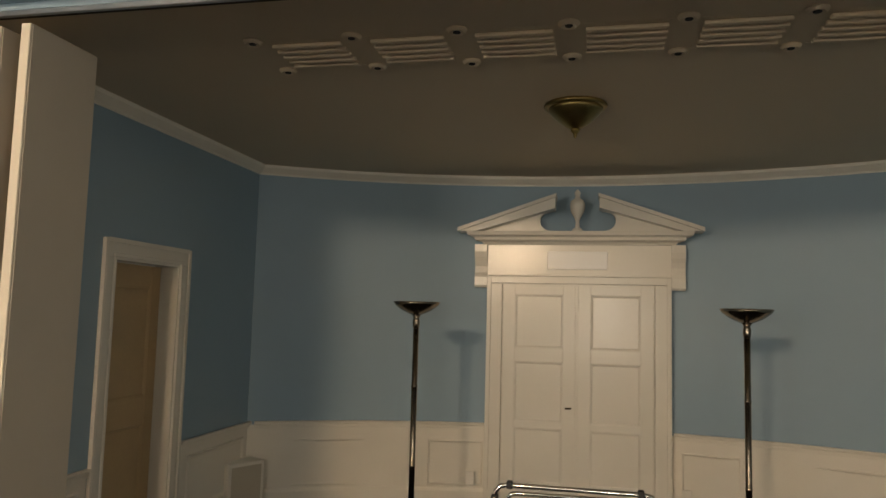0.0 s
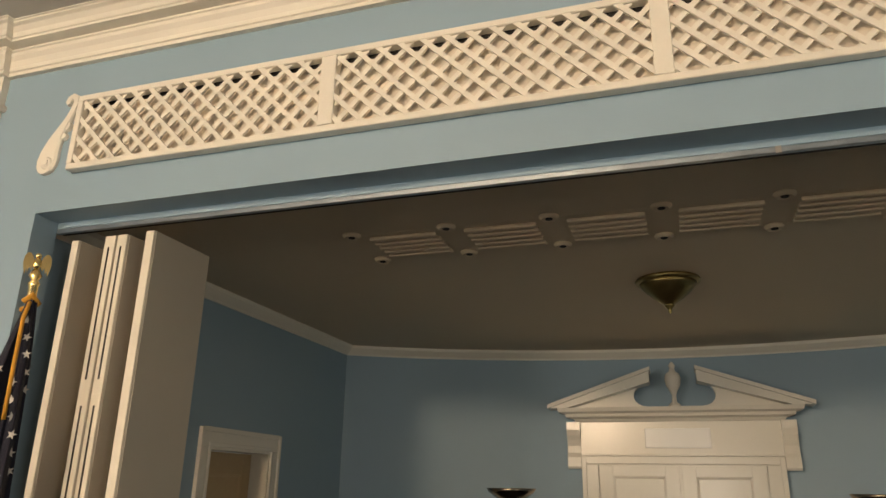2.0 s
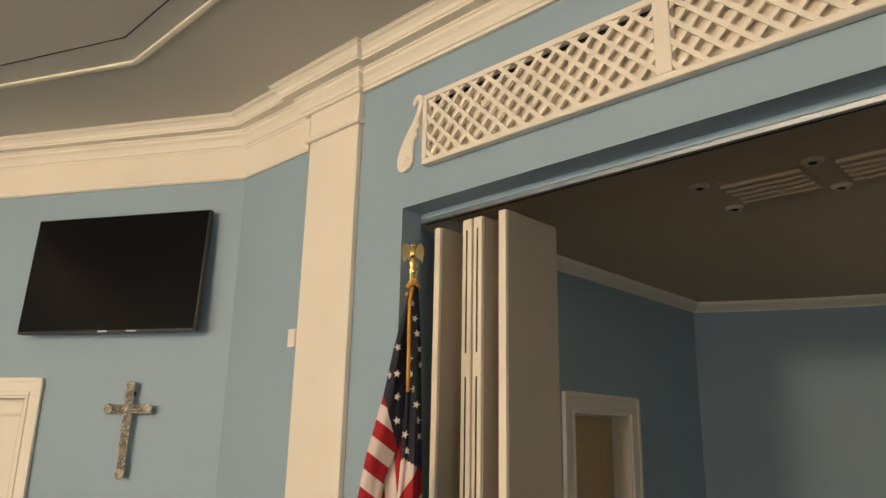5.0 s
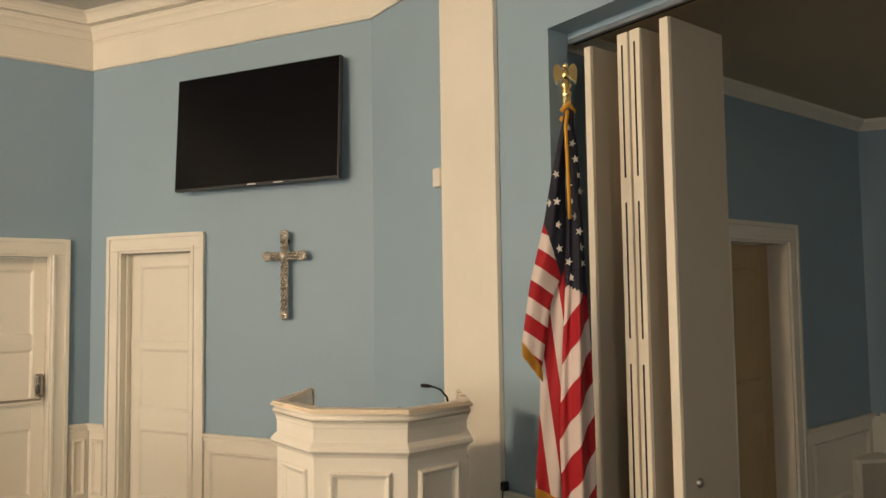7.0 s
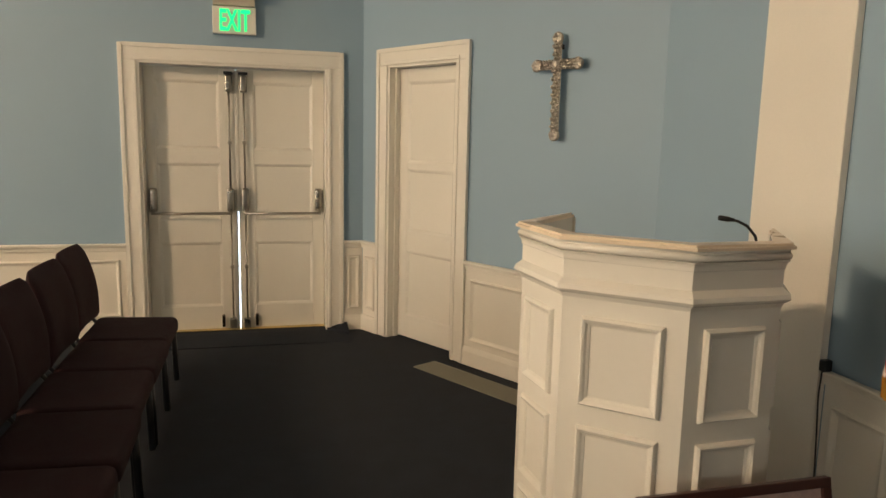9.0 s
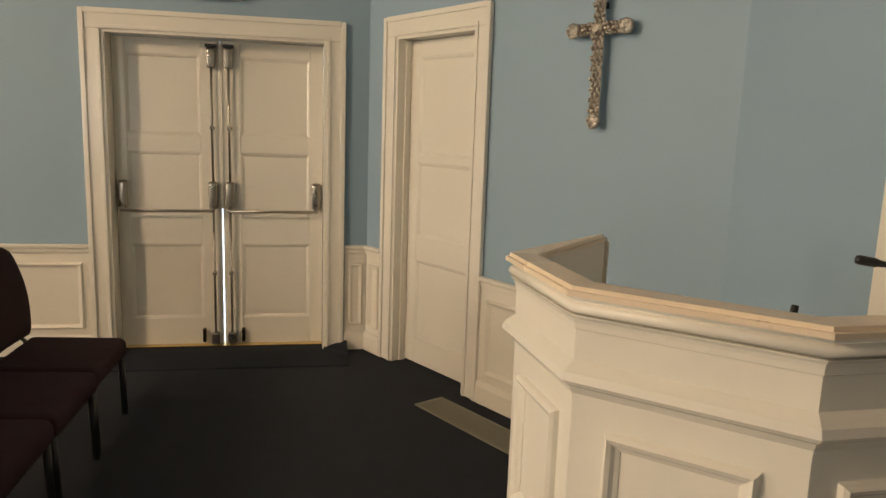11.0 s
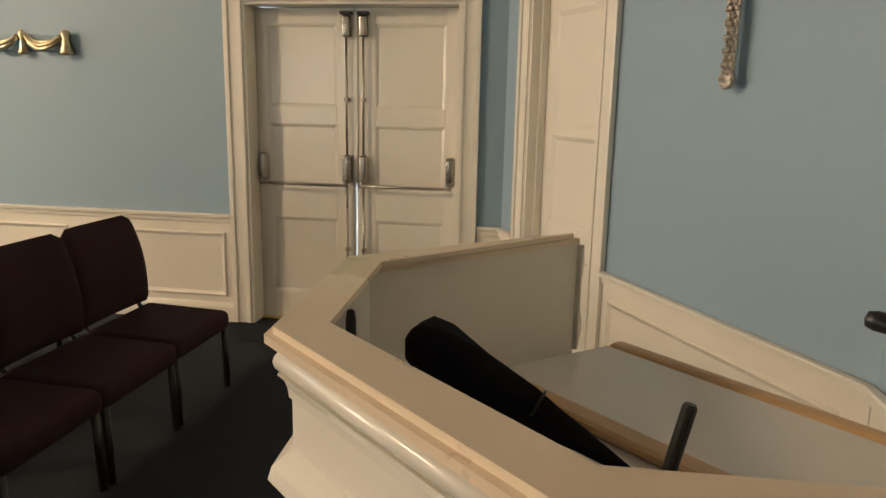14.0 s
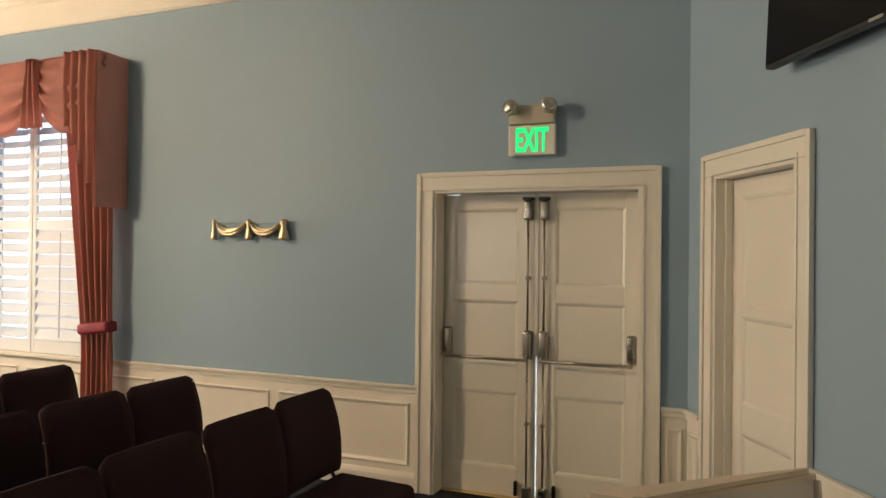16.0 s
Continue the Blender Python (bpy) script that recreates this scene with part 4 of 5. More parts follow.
part("waist_moulding", sweep(bmesh.new(), outline(0.024), ((0.0, PH - 0.132), (0.010, PH - 0.140), (0.021, PH - 0.150), (0.025, PH - 0.164), (0.018, PH - 0.172), (0.008, PH - 0.178), (0.0, PH - 0.192))), CREAM, pulpit)
part("base_moulding", sweep(bmesh.new(), outline(0.026), ((0.0, 0.0), (0.022, 0.0), (0.022, 0.10), (0.012, 0.12), (0.0, 0.13))), CREAM, pulpit)
ol = outline(0.026)
for i in range(5):
    p, q = Vector((*ol[i], 0)), Vector((*ol[i + 1], 0))
    d = (q - p).normalized()
    L = (q - p).length
    rot = math.degrees(math.atan2(d.y, d.x))
    w = min(0.25, L - 0.10)
    for z0, z1 in ((0.770, 1.052), (0.42, 0.705), (0.17, 0.375)):
        pm = part("panel_moulding", ring_moulding(bmesh.new(), L / 2 - w / 2, L / 2 + w / 2, z0, z1, 0.03, 0.016), CREAM, pulpit)
        pm.matrix_local = pose(p.x, p.y, 0, 0, 0, rot)
part("desk_top", prism(bmesh.new(), [(-0.336, 0.675), (-0.385, 0.225), (-0.17, 0.035), (0.17, 0.035), (0.375, 0.235), (0.30, 0.675)], 1.081, 1.099), LAMINATE, pulpit, "glossy grey-white laminate desk top")
part("desk_edge", boxed(-0.338, 0.302, 0.676, 0.712, 1.066, 1.104, 0.012, 3), WOOD, pulpit, "light wood front edge", True)
part("book_stop", boxed(-0.33, 0.24, 0.385, 0.42, 1.0995, 1.116, 0.004, 1), WOOD, pulpit, "light wood ledge")
# shaped ends of the two sides
for s in (-1, 1):
    sc = [(0.635, PH - 0.019), (0.639, PH - 0.02), (0.642, PH - 0.045), (0.640, PH - 0.07), (0.637, PH - 0.10), (0.638, PH - 0.135), (0.645, PH - 0.155), (0.644, PH - 0.175), (0.638, PH - 0.20), (0.635, PH - 0.21)]
    bm = bmesh.new()
    plate(bm, sc, -0.009, 0.009)
    part("end_scroll", bm, CREAM, pulpit).matrix_local = pose(s * 0.381 if s < 0 else 0.332, 0 if s < 0 else -0.032, 0, 0, 0, 90)


def in_pulpit(u, v, z):
    return tuple(PULPIT @ Vector((u, v, z)))


# black cloth bag leaning inside, short black stub and gooseneck microphone
bm = bmesh.new()
cs = []
for t, w, h in ((0.0, 0.022, 0.010), (0.03, 0.036, 0.022), (0.12, 0.042, 0.028), (0.3, 0.038, 0.026), (0.55, 0.026, 0.018), (0.8, 0.014, 0.010), (1.0, 0.006, 0.005)):
    cs.append([bm.verts.new((0.50 * t, w * math.cos(a), h * math.sin(a) * (1 + 0.25 * math.sin(3 * a + 5 * t)))) for a in np.linspace(0, 2 * math.pi, 17).tolist()[:-1]])
for p, q in zip(cs, cs[1:]):
    for i in range(16):
        bm.faces.new((p[i], p[(i + 1) % 16], q[(i + 1) % 16], q[i]))
bm.faces.new(cs[0])
bm.faces.new(cs[-1])
bag = thing("umbrella", pose(0, 0, 0))
part("canopy", bm, BLACK_CLOTH, bag, "furled black cloth", True)
part("strap", tube(bmesh.new(), [(0.29, 0.027 * math.cos(a), 0.020 * math.sin(a)) for a in np.linspace(0.3, 2.9, 10).tolist()], 0.003, 6), BLACK_METAL, bag, smooth=True)
part("tip", tube(bmesh.new(), [(0.49, 0, 0), (0.56, 0, 0)], 0.0035, 8), BLACK_METAL, bag, smooth=True)
bag.matrix_world = PULPIT @ pose(-0.255, 0.20, 1.235, 0, 26, 32) @ Matrix.Diagonal((0.60, 1.0, 1.25, 1))
tagged(bag, "folded black cloth umbrella lying on the pulpit desk", "umbrella")
stub = part("pen_stub", lathe(bmesh.new(), ((0.0, 0), (0.0065, 0), (0.0065, 0.172), (0.005, 0.175), (0, 0.175)), 14), BLACK_METAL)
stub.matrix_world = PULPIT @ pose(0.10, 0.19, 1.10, -12, 6, 0)
tagged(stub, "short black rod standing on the pulpit desk", "rod")
rod = part("black_stick", lathe(bmesh.new(), ((0.0, 0), (0.0055, 0), (0.0065, 0.02), (0.0065, 0.16), (0.0045, 0.172), (0, 0.174)), 14), BLACK_METAL)
rod.matrix_world = PULPIT @ pose(-0.272, 0.122, 1.0995, 0, 0, 0)
tagged(rod, "thin black stick standing upright inside the pulpit", "stick")
mic = thing("gooseneck_microphone", PULPIT, "black gooseneck microphone fixed on the pulpit desk", "microphone")
neck = [(x - 0.03 * (1 - (z - 1.064) / 0.236), y, z + 0.036) for x, y, z in ((0.335, 0.41, 1.064), (0.335, 0.41, 1.12), (0.328, 0.407, 1.19), (0.308, 0.40, 1.25), (0.278, 0.39, 1.283), (0.25, 0.381, 1.296), (0.235, 0.375, 1.30))]
part("neck", tube(bmesh.new(), neck, 0.0045, 10), BLACK_METAL, mic, smooth=True)
part("foot", lathe(bmesh.new(), ((0, 0), (0.022, 0), (0.022, 0.008), (0.010, 0.016), (0, 0.016)), 20, (0.305, 0.41, 1.0995)), BLACK_METAL, mic, smooth=True)
head = part("head", lathe(bmesh.new(), ((0.004, 0), (0.006, 0.003), (0.0065, 0.012), (0.0085, 0.016), (0.009, 0.042), (0.007, 0.049), (0, 0.051)), 18), BLACK_METAL, mic, "ribbed black microphone head", True)
head.matrix_local = Matrix.Translation((0.238, 0.376, 1.336)) @ Vector((-0.95, -0.3, 0.12)).to_track_quat("Z", "Y").to_matrix().to_4x4()

# ---- television ----
tv = thing("television", M_TV @ pose(1.722, -0.11, 2.942, -2.5, 0, 0), "large black flat television mounted on the blue wall", "television")
part("housing", boxed(-0.714, 0.714, 0.0, 0.045, -0.425, 0.425, 0.008, 2), BLACK_METAL, tv)
part("screen", boxed(-0.704, 0.704, -0.004, -0.0005, -0.408, 0.415), SCREEN, tv, "dark glossy switched-off screen")
part("wall_bracket", boxed(-0.22, 0.22, 0.046, 0.10, -0.2, 0.2, 0.004, 1), BLACK_METAL, tv)
part("badge", boxed(-0.035, 0.035, -0.006, -0.001, -0.422, -0.411), STEEL, tv, "small silver badge")
part("sensor_strip", boxed(0.19, 0.27, -0.006, -0.001, -0.421, -0.414), STEEL, tv)


# ---- cross ----
def cross():
    c = thing("wall_cross", M_TV @ pose(1.945, -0.048, 0.151) @ Matrix.Scale(0.93, 4), "ornate silver filigree cross hanging on the blue wall", "cross")
    for nm, pts in (("upright", [(0, z) for z in np.linspace(1.565, 2.165, 13).tolist()]), ("crossbar", [(x, 2.003) for x in np.linspace(-0.165, 0.165, 8).tolist()])):
        bm = bmesh.new()
        if nm == "upright":
            box(bm, -0.031, 0.031, -0.006, 0.006, 1.56, 2.17, 0.004, 1)
        else:
            box(bm, -0.165, 0.165, -0.0055, 0.0065, 1.972, 2.034, 0.004, 1)
        q = random.Random(8)
        for x, z in pts:
            for a in range(6):
                ang = a * math.pi / 3
                bmesh.ops.create_icosphere(bm, subdivisions=1, radius=0.0115 + q.uniform(-0.003, 0.003), matrix=Matrix.Translation((x + 0.026 * math.cos(ang), -0.010, z + 0.026 * math.sin(ang))))
            bmesh.ops.create_icosphere(bm, subdivisions=1, radius=0.014, matrix=Matrix.Translation((x, -0.014, z)))
        part(nm, bm, SILVER, c, smooth=True)
    for x, z in ((0, 1.563), (0, 2.165), (-0.162, 2.003), (0.162, 2.003)):
        part("end_boss", lathe(bmesh.new(), ((0.038, 0), (0.04, 0.012), (0.03, 0.02), (0.022, 0.016), (0.012, 0.026), (0, 0.028)), 14), SILVER, c, smooth=True).matrix_local = pose(x, 0.004, z, 90, 0, 0)
    part("hanger", boxed(-0.012, 0.012, 0.006, 0.048, 2.10, 2.13), BLACK_METAL, c)
    part("centre_jewel", lathe(bmesh.new(), ((0.034, 0), (0.034, 0.014), (0.02, 0.028), (0, 0.032)), 8), SILVER, c).matrix_local = pose(0, -0.004, 2.003, 90, 0, 0)


cross()

# ---- exit sign with emergency lamps ----
sign = thing("exit_sign", M_EXIT @ pose(1.224, -0.001, 2.299), "lit green exit sign under a twin-lamp emergency light", "exit sign")
part("housing", boxed(-0.155, 0.155, -0.055, 0.0, 0.0, 0.195, 0.006, 2), PLASTIC, sign)
part("lamp_body", boxed(-0.15, 0.15, -0.07, 0.0, 0.2, 0.325, 0.008, 2), GREY_PLASTIC, sign, "beige battery box")
for s in (-1, 1):
    lampx = s * 0.10
    hd = part("lamp_head", lathe(bmesh.new(), ((0.02, 0), (0.035, 0.02), (0.055, 0.06), (0.058, 0.075), (0.052, 0.08), (0, 0.074)), 20), GREY_PLASTIC, sign, smooth=True)
    hd.matrix_local = pose(lampx, -0.062, 0.285, 75, 0, s * 25) @ Matrix.Scale(0.95, 4)
    ln = part("lens", lathe(bmesh.new(), ((0.05, 0), (0.046, 0.012), (0.025, 0.022), (0, 0.025)), 20), STEEL, sign, "clear silvered lens", True)
    ln.matrix_local = pose(lampx, -0.062, 0.285, 75, 0, s * 25) @ Matrix.Scale(0.95, 4) @ pose(0, 0, 0.081)
txt = bpy.data.curves.new("exit_text", "FONT")
txt.body, txt.size, txt.extrude, txt.align_x = "EXIT", 0.185, 0.002, "CENTER"
txt.offset = 0.004
tmp = new("tmp_text", txt)
bpy.context.view_layer.update()
bm = bmesh.new()
bm.from_mesh(bpy.data.meshes.new_from_object(tmp.evaluated_get(bpy.context.evaluated_depsgraph_get())))
bpy.data.objects.remove(tmp)
xs = [v.co.x for v in bm.verts]
zs = [v.co.y for v in bm.verts]
kx, kz = 0.215 / (max(xs) - min(xs)), 0.155 / (max(zs) - min(zs))
for v in bm.verts:
    v.co.x, v.co.y = (v.co.x - (max(xs) + min(xs)) / 2) * kx, (v.co.y - min(zs)) * kz
part("letters", bm, GREEN_GLOW, sign, "glowing green letters EXIT").matrix_local = pose(0.005, -0.0575, 0.02, 90, 0, 0)

# ---- gilt swag bracket ----
swag = thing("wall_swag", M_EXIT @ pose(-0.985, -0.001, 1.752), "gilt double-swag ornamental bracket on the blue wall", "wall ornament")
part("back_plate", boxed(-0.30, 0.30, -0.012, 0, 0.015, 0.12, 0.004, 1), BLUE, swag)
for k in range(2):
    arcs = [(math.sin(math.pi * t) ** 0.65, t) for t in np.linspace(0.03, 0.97, 15).tolist()]
    for nm, r, dy, dz in (("swag", 0.013, 0.0, 0.0), ("swag_roll", 0.015, 0.010, -0.022), ("swag_fold", 0.010, 0.02, 0.018)):
        pts = [(-0.335 + k * 0.32 + 0.03 + 0.28 * t, -0.035 - 0.05 * h + dy, 0.135 - 0.085 * h + dz * h) for h, t in arcs]
        part(nm, tube(bmesh.new(), pts, r, 10), GILT, swag, smooth=True)
for x, k in ((-0.325, 0.85), (0.0, 0.9), (0.315, 1.2)):
    part("tassel", lathe(bmesh.new(), [(r * k, z) for r, z in ((0.010, -0.004), (0.036, 0.0), (0.034, 0.02), (0.024, 0.06), (0.017, 0.10), (0.026, 0.125), (0.022, 0.145), (0.006, 0.155))], 14, (x, -0.045, -0.005)), GILT, swag, smooth=True)

# ---- flag on its staff, leaning a little ----
FX, FY = -2.585, 3.375
LEAN = 1.35
flag = thing("flag", pose(FX, FY, 0, 0, -LEAN, 52) @ Matrix.Scale(1.041, 4), "draped American flag with gold fringe on a brass-topped staff", "flag")
part("staff", lathe(bmesh.new(), ((0.016, 0.03), (0.016, 2.47), (0, 2.47)), 14), WOOD, flag, smooth=True)
part("stand", lathe(bmesh.new(), ((0, 0), (0.14, 0), (0.14, 0.02), (0.11, 0.04), (0.04, 0.06), (0.03, 0.16), (0, 0.16)), 28), BRASS, flag, smooth=True).matrix_local = pose(0, 0, 0, 0, LEAN, 0)
part("ferrule", lathe(bmesh.new(), ((0.012, 2.45), (0.018, 2.46), (0.018, 2.525), (0.024, 2.535), (0.013, 2.55), (0.026, 2.57), (0.013, 2.595), (0, 2.60)), 16), BRASS, flag, smooth=True)
bm = bmesh.new()
bmesh.ops.create_uvsphere(bm, u_segments=14, v_segments=10, radius=0.018, matrix=Matrix.Translation((0, 0, 2.622)) @ Matrix.Diagonal((0.9, 0.9, 1.6, 1)))
bmesh.ops.create_uvsphere(bm, u_segments=12, v_segments=8, radius=0.012, matrix=Matrix.Translation((0.0, -0.008, 2.655)))
part("eagle", bm, BRASS, flag, "polished brass spread eagle finial", True)
for s in (-1, 1):
    wing = bmesh.new()
    arcs = [(0.010, 0.0), (0.018, 0.03), (0.030, 0.044), (0.042, 0.042), (0.050, 0.026), (0.052, 0.0), (0.047, -0.03), (0.041, -0.05), (0.037, -0.022), (0.033, -0.044), (0.028, -0.016), (0.02, -0.03)]
    plate(wing, [(s * x, 2.622 + z) for x, z in arcs], -0.005, 0.006)
    part("wing", wing, BRASS, flag)


class Fold:
    """One hanging fold of cloth: its left and right edge over the share of its height, its top and its slanted foot."""

    def __init__(self, top, foot, shares, left, right, depth, waves, back):
        self.top, self.foot, self.shares, self.left, self.right = top, foot, shares, left, right
        self.depth, self.waves, self.back = depth, waves, back

    def place(self, u, t):
        a, b = float(np.interp(t, self.shares, self.left)), float(np.interp(t, self.shares, self.right))
        z = self.top + (self.foot[0] + (self.foot[1] - self.foot[0]) * u - self.top) * t
        g = min(1.0, t * 3 + 0.1)
        y = self.back - self.depth * g * (math.sin(u * math.pi) + 0.32 * math.sin(u * self.waves * 2 * math.pi + 1.5 * t)) + 0.006 * noise.noise((u * 3, t * 6, self.back * 40))
        return Vector((a + (b - a) * u, y, z))

    def on_cloth(self, x, z):
        """Where the cloth lies at x and z, or None beside it."""
        t = (self.top - z) / (self.top - sum(self.foot) / 2)
        a, b = float(np.interp(t, self.shares, self.left)), float(np.interp(t, self.shares, self.right))
        u = (x - a) / max(1e-4, b - a)
        return self.place(u, t) if 0.08 < u < 0.92 and 0 < t < 1 else None


RIGHT_FOLD = Fold(2.46, (0.61, 0.735), (0, 0.15, 0.43, 0.62, 0.76, 1), (-0.018, -0.022, -0.054, -0.09, -0.105, -0.105), (0.022, 0.036, 0.040, 0.046, 0.046, 0.037), 0.06, 2.0, -0.03)
LEFT_FOLD = Fold(2.44, (1.47, 1.36), (0, 0.28, 0.48, 0.62, 0.75, 1), (-0.02, -0.088, -0.128, -0.165, -0.20, -0.244), (0.0, -0.03, -0.035, -0.055, -0.115, -0.165), 0.045, 1.0, -0.035)
MIDDLE_FOLD = Fold(1.95, (0.86, 0.80), (0, 0.2, 0.53, 0.8, 1), (-0.06, -0.125, -0.165, -0.188, -0.212), (-0.03, -0.03, -0.05, -0.06, -0.085), 0.03, 1.5, -0.015)
for nm, fd, stripe, canton in (
        ("right_fold", RIGHT_FOLD, lambda x, z: (z - 1.55 * x - 1.092) / 0.272, lambda x, z: 1.0 if z > 1.68 - 0.6 * x else 0.0),
        ("left_fold", LEFT_FOLD, lambda x, z: (z + 0.75 * x - 1.43) / 0.159, lambda x, z: 1.0 if z > 1.51 - 3.5 * x else 0.0),
        ("middle_fold", MIDDLE_FOLD, lambda x, z: (x + 0.09 * z + 0.075) / 0.10, lambda x, z: 0.0)):
    bm = bmesh.new()
    uv = bm.loops.layers.uv.new("UVMap")
    grid = [[bm.verts.new(fd.place(i / 40, j / 130)) for i in range(41)] for j in range(131)]
    for p, q in zip(grid, grid[1:]):
        for i in range(40):
            f = bm.faces.new((p[i], p[i + 1], q[i + 1], q[i]))
            for lp in f.loops:
                lp[uv].uv = (canton(lp.vert.co.x, lp.vert.co.z), stripe(lp.vert.co.x, lp.vert.co.z))
    ends = [v.co.copy() for v in grid[-1]]
    fo = part(nm, bm, FLAG_CLOTH, flag, smooth=True)
    fr = bmesh.new()
    top = [fr.verts.new(c + Vector((0, -0.002, 0.01))) for c in ends]
    low = [fr.verts.new(c + Vector((0.004 * math.sin(i * 2.1), -0.004, -0.052 + 0.004 * math.sin(i * 3.7)))) for i, c in enumerate(ends)]
    for i in range(len(ends) - 1):
        fr.faces.new((top[i], top[i + 1], low[i + 1], low[i]))
    bmesh.ops.solidify(fr, geom=fr.faces[:], thickness=0.005)
    part("fringe", fr, GOLD_CLOTH, fo, "gold fringe")


def star_mesh():
    bm = bmesh.new()
    ring = [bm.verts.new(((0.020 if i % 2 == 0 else 0.0082) * math.sin(i * math.pi / 5), 0, (0.020 if i % 2 == 0 else 0.0082) * math.cos(i * math.pi / 5))) for i in range(10)]
    mid = bm.verts.new((0, -0.002, 0))
    for i in range(10):
        bm.faces.new((ring[i], ring[(i + 1) % 10], mid))
    return bm


star = None
spots = [(RIGHT_FOLD, x + 0.0085 * i, z - 0.071 * i) for x, z, k in ((-0.004, 2.375, 5), (-0.018, 2.135, 7), (-0.036, 1.82, 2)) for i in range(k)]
spots += [(LEFT_FOLD, x + 0.002 * i, z - 0.09 * i) for x, z, k in ((-0.072, 2.165, 1), (-0.074, 2.055, 3), (-0.103, 2.035, 1)) for i in range(k)]
for k, (fd, x, z) in enumerate(spots):
    p = fd.on_cloth(x, z)
    if p is None:
        continue
    if star is None:
        star = part("star", star_mesh(), STAR_WHITE, flag)
        one = star
    else:
        one = new("star", star.data)
        one.parent = flag
    one.matrix_local = pose(p.x, p.y - 0.006, p.z, 0, 20 * math.sin(k * 1.7), 0) @ Matrix.Diagonal((0.88, 1, 1, 1))
cord = [(-0.005, -0.04, 2.45), (-0.02, -0.065, 2.38), (-0.024, -0.09, 2.25), (-0.027, -0.105, 2.10), (-0.028, -0.105, 1.98)]
part("gold_cord", tube(bmesh.new(), cord, 0.008, 8), GOLD_CLOTH, flag, "gold cord", True)
part("cord_knot", tube(bmesh.new(), [(-0.026, -0.02, 2.455), (0.0, -0.045, 2.48), (0.026, -0.01, 2.455), (0.0, 0.026, 2.435), (-0.026, -0.02, 2.42)], 0.013, 8), GOLD_CLOTH, flag, smooth=True)

# ---- apse: ceiling grille, ceiling lamp, floor lamps, cart ----
gr = thing("ceiling_grille", pose(-0.025, 4.51, AP_Z), "painted plaster air grille with ribbed panels set in the ceiling", "vent")
for i in range(6):
    x = -1.575 + 0.525 * i
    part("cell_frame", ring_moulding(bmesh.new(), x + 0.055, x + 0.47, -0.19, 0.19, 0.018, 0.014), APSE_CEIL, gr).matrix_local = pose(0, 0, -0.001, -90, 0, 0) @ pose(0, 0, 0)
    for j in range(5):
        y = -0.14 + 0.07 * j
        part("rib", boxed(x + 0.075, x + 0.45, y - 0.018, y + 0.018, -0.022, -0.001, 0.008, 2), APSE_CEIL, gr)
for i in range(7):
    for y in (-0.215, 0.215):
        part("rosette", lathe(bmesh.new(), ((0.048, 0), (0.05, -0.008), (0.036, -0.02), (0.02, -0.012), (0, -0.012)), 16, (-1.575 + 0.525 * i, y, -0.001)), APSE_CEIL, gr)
        part("rosette_hole", lathe(bmesh.new(), ((0.019, 0), (0.017, -0.004), (0, -0.004)), 14, (-1.575 + 0.525 * i, y, -0.0165)), DARK_GAP, gr)

lamp = thing("ceiling_lamp", pose(-0.03, 5.58, AP_Z) @ Matrix.Scale(0.9, 4), "aged brass and amber glass ceiling lamp with pointed finial", "ceiling lamp")
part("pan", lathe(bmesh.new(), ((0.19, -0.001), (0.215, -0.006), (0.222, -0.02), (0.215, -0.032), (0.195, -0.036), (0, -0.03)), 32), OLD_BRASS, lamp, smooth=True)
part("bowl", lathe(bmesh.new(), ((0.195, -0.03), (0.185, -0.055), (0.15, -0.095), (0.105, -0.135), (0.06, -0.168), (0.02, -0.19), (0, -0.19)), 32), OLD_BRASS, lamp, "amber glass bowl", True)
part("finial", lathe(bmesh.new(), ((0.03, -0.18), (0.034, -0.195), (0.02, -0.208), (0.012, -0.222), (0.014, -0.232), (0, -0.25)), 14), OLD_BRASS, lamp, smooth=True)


def torchiere(m):
    t = thing("floor_lamp", m, "dark nickel torchiere floor lamp with a shallow bowl", "floor lamp", "pair of floor lamps")
    part("base", lathe(bmesh.new(), ((0, 0), (0.15, 0), (0.15, 0.012), (0.12, 0.022), (0.03, 0.035), (0.014, 0.06), (0, 0.06)), 32), NICKEL, t, smooth=True)
    part("pole", lathe(bmesh.new(), ((0.022, 0.03), (0.022, 0.60), (0.0245, 0.605), (0.0245, 0.62), (0.022, 0.625), (0.022, 1.19), (0.0245, 1.195), (0.0245, 1.21), (0.022, 1.215), (0.022, 1.66), (0, 1.66)), 16), NICKEL, t, smooth=True)
    part("socket", lathe(bmesh.new(), ((0.022, 1.64), (0.027, 1.66), (0.028, 1.69), (0.022, 1.72), (0.036, 1.745), (0, 1.745)), 20), NICKEL, t, smooth=True)
    part("bowl", lathe(bmesh.new(), ((0.03, 1.74), (0.07, 1.755), (0.12, 1.78), (0.165, 1.815), (0.18, 1.84), (0.174, 1.842), (0.115, 1.795), (0.05, 1.765), (0, 1.762)), 36), NICKEL, t, smooth=True)
    return t


torch = torchiere(pose(-1.235, 6.40, 0))
copy_thing(torch, pose(1.135, 6.42, 0))

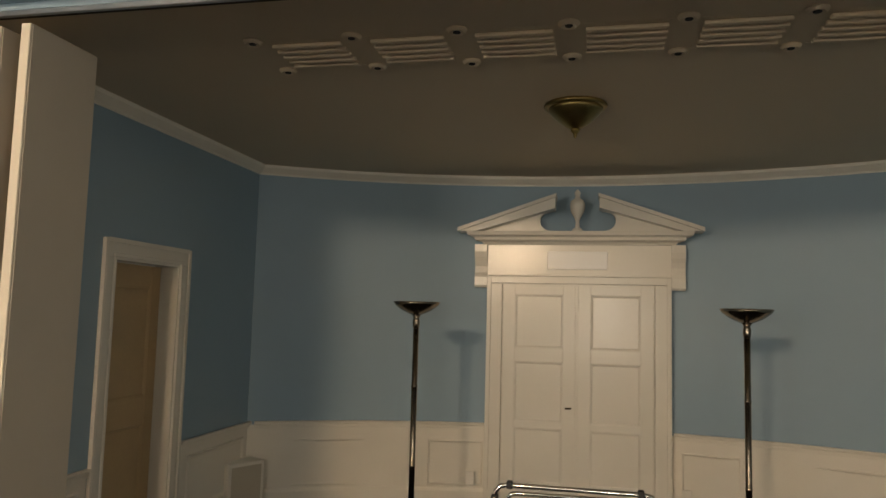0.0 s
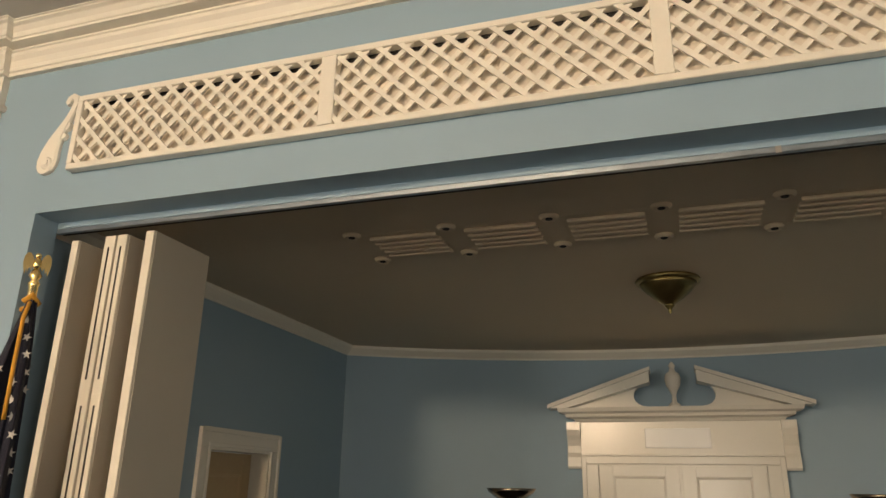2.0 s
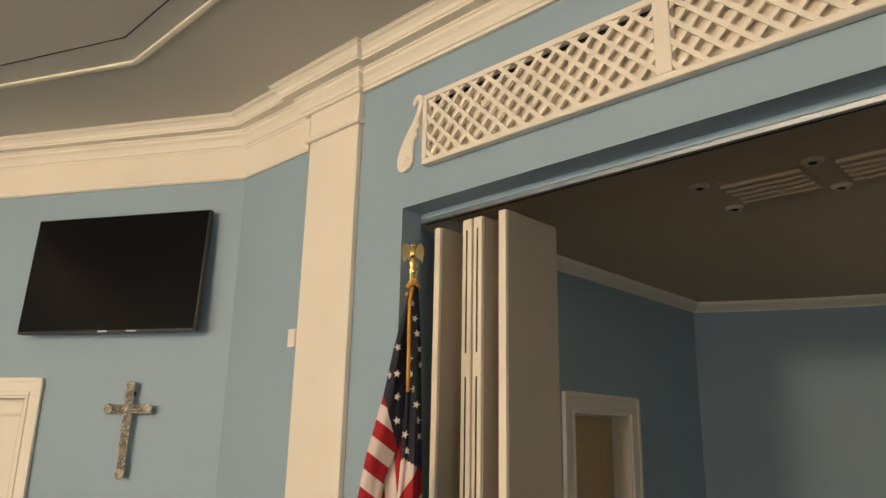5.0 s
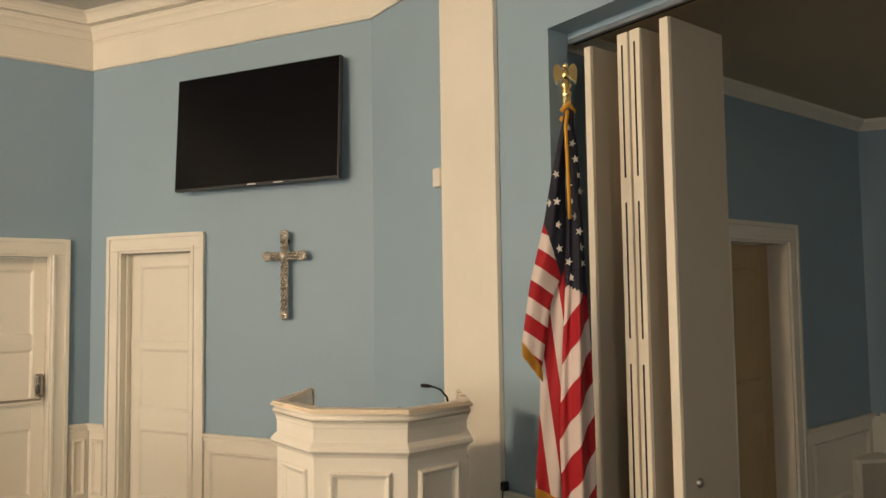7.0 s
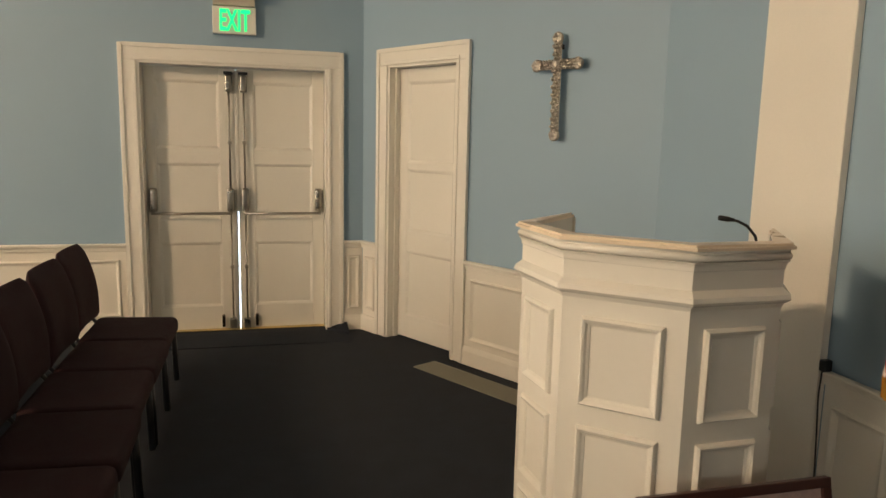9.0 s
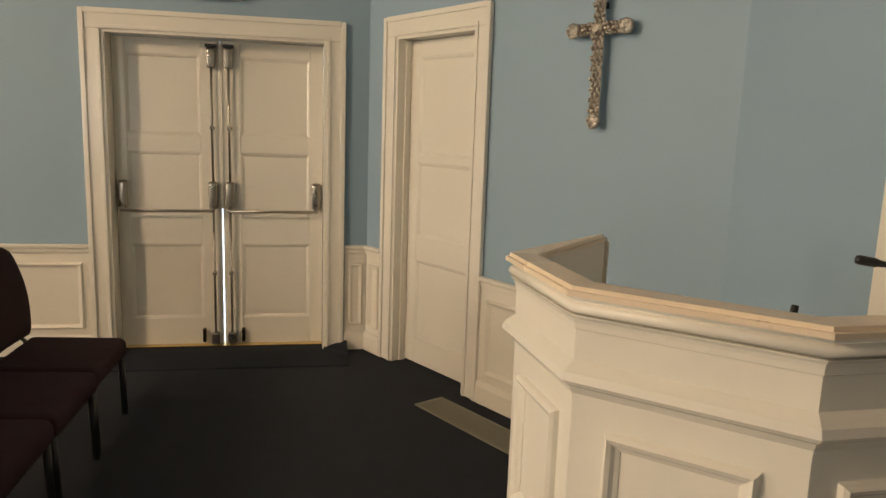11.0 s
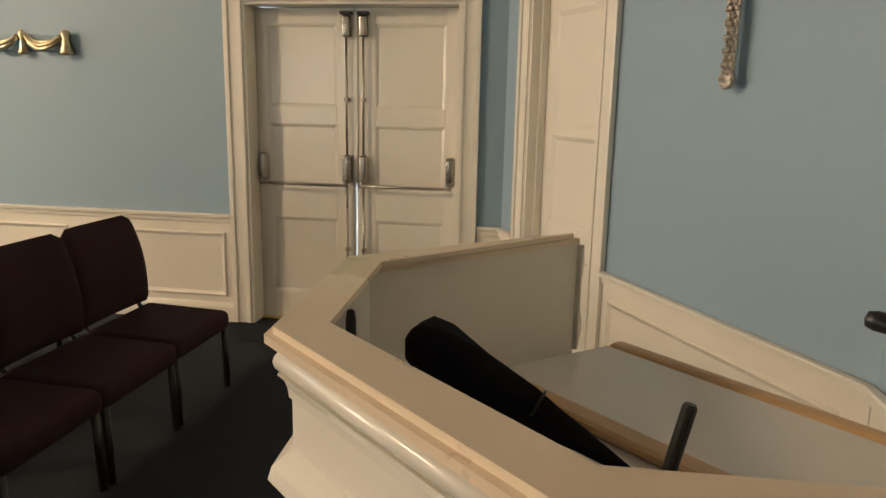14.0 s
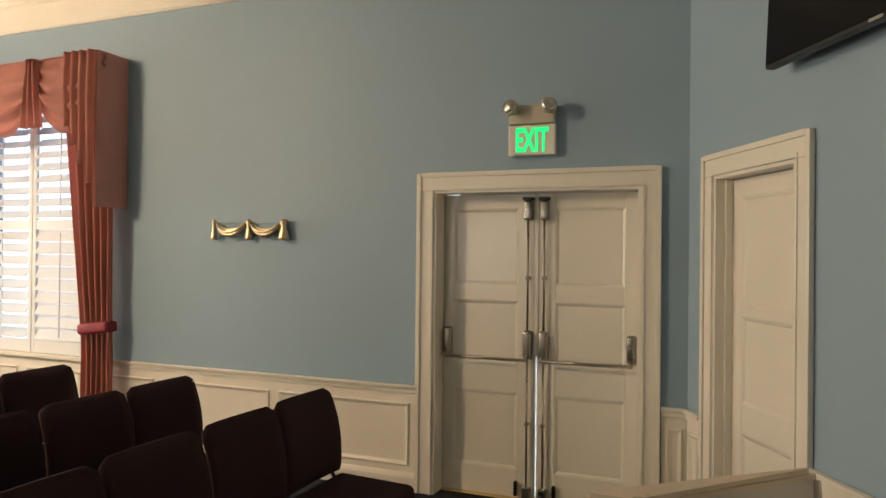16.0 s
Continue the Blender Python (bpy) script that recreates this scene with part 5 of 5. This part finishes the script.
cart = thing("cart", pose(0.012, 4.5, 0) @ Matrix.Diagonal((0.99, 1, 1.057, 1)), "chrome tube frame of a rolling cart with black clamps", "cart")
fr = [(-0.37, 0, 0.02), (-0.37, 0, 0.85), (-0.365, 0, 0.88), (-0.345, 0, 0.903), (-0.31, 0, 0.91), (0.31, 0, 0.91), (0.345, 0, 0.903), (0.365, 0, 0.88), (0.37, 0, 0.85), (0.37, 0, 0.02)]
part("push_frame", tube(bmesh.new(), fr, 0.011, 12), CHROME, cart, smooth=True)
part("rear_frame", tube(bmesh.new(), [(x * 0.98, 0.42, z * 0.86) for x, y, z in fr], 0.011, 12), CHROME, cart, smooth=True)
for s in (-1, 1):
    part("clamp", boxed(s * 0.30 - 0.014, s * 0.30 + 0.014, -0.016, 0.016, 0.895, 0.93, 0.004, 1), BLACK_METAL, cart)
    part("side_tube", tube(bmesh.new(), [(s * 0.37, 0, 0.20), (s * 0.363, 0.42, 0.20)], 0.009, 10), CHROME, cart, smooth=True)
    part("clamp", boxed(s * 0.37 - 0.016, s * 0.37 + 0.016, -0.016, 0.016, 0.84, 0.868, 0.004, 1), BLACK_METAL, cart)
    for y in (0, 0.42):
        part("wheel", lathe(bmesh.new(), ((0, -0.012), (0.028, -0.012), (0.032, 0), (0.028, 0.012), (0, 0.012)), 18), BLACK_METAL, cart, smooth=True).matrix_local = pose(s * 0.368, y, 0.032, 0, 90, 0)
part("shelf", boxed(-0.36, 0.36, 0.005, 0.415, 0.19, 0.205, 0.004, 1), STEEL, cart)

# wall plates
for m, label in ((pose(-1.03, 7.775, 0.25, 0, 0, 10), "cream wall outlet plate on the wainscot"), (pose(0.89, 7.785, 0.22, 0, 0, -8), "white wall outlet plate on the wainscot")):
    wp = part("outlet_plate", boxed(-0.04, 0.04, -0.010, 0.0, -0.06, 0.06, 0.004, 2), PLASTIC)
    wp.matrix_world = m
    tagged(wp, label, "outlet")
bx = thing("wall_heater", pose(-2.93, 6.98, 0.0, 0, 0, 62), "pale box cabinet standing in the corner of the apse", "cabinet")
part("body", boxed(-0.18, 0.18, -0.10, 0.10, 0.0, 0.43, 0.008, 2), PLASTIC, bx)
part("front_recess", boxed(-0.15, 0.15, -0.103, -0.1005, 0.04, 0.40), GREY_PLASTIC, bx)

# ---- small things of the hall ----
sensor = part("wall_sensor", boxed(-0.035, 0.035, -0.045, 0.0, -0.055, 0.055, 0.008, 3), PLASTIC)
sensor.matrix_world = pose(-3.734, Y_P - 0.001, 2.415)
tagged(sensor, "small white plastic sensor box beside the pilaster", "sensor")

plug = thing("power_cord", pose(-3.20, Y_P - 0.002, 0.76), "black plug and cord hanging from the wall by the pilaster", "power cord")
part("plug", boxed(-0.015, 0.015, -0.05, -0.012, -0.022, 0.022, 0.007, 3), BLACK_METAL, plug)
part("cord", tube(bmesh.new(), [(0, -0.045, -0.02), (0.0, -0.05, -0.12), (0.008, -0.045, -0.30), (0.02, -0.045, -0.50), (0.05, -0.05, -0.64), (0.12, -0.06, -0.69)], 0.0032, 8), BLACK_METAL, plug, smooth=True)

M_G = M_TV @ pose(1.045, -0.145, 0)
vent = thing("floor_grille", M_G, "olive metal floor air grille set in the carpet", "floor vent")
part("rim", ring_moulding(bmesh.new(), 0.0, 1.25, -0.1, 0.1, 0.016, 0.008), GRILLE, vent).matrix_local = pose(0, -0.10, 0.001, -90, 0, 0)
part("well", boxed(0.012, 1.238, -0.188, -0.012, 0.0005, 0.002), DARK_GAP, vent)
bar = None
for i in range(16):
    b = part("slat", boxed(0.014, 1.236, -0.0022, 0.0022, 0.0, 0.005), GRILLE, vent) if bar is None else new("slat", bar.data)
    bar = bar or b
    b.parent = vent
    b.matrix_local = pose(0, -0.183 + i * 0.0111, 0.002)

bm = boxed(-6.78, -6.42, 0.60, 2.06, 0.0, 0.007, 0.003, 2)
prism(bm, [(-6.78, 2.06), (-6.60, 2.06), (-6.78, 1.90)], 0.007, 0.021)
for v in bm.verts:
    if v.co.z > 0.02:
        v.co.z += 0.05 * max(0, (v.co.y - 1.9) / 0.16) * (1.0 if v.co.x < -6.7 else 0.25)
matob = part("door_mat", bm, MAT)
tagged(matob, "dark carpet mat with a curled corner at the exit door", "mat")

pic = thing("framed_picture", pose(-2.565, 2.685, 0.0, 0, 0, 90) @ pose(0, 0, 0, -12.5, 0, 0), "dark wood framed picture leaning against the pulpit", "picture")
for a, b, c, d in ((-0.315, 0.315, 0.0, 0.03), (-0.315, 0.315, 0.59, 0.62), (-0.315, -0.285, 0.03, 0.59), (0.285, 0.315, 0.03, 0.59)):
    part("frame", boxed(a, b, -0.012, 0.014, c, d, 0.004, 2), DARK_WOOD, pic)
part("print", boxed(-0.286, 0.286, 0.0, 0.006, 0.029, 0.591), PAPER, pic, "faded pinkish print")
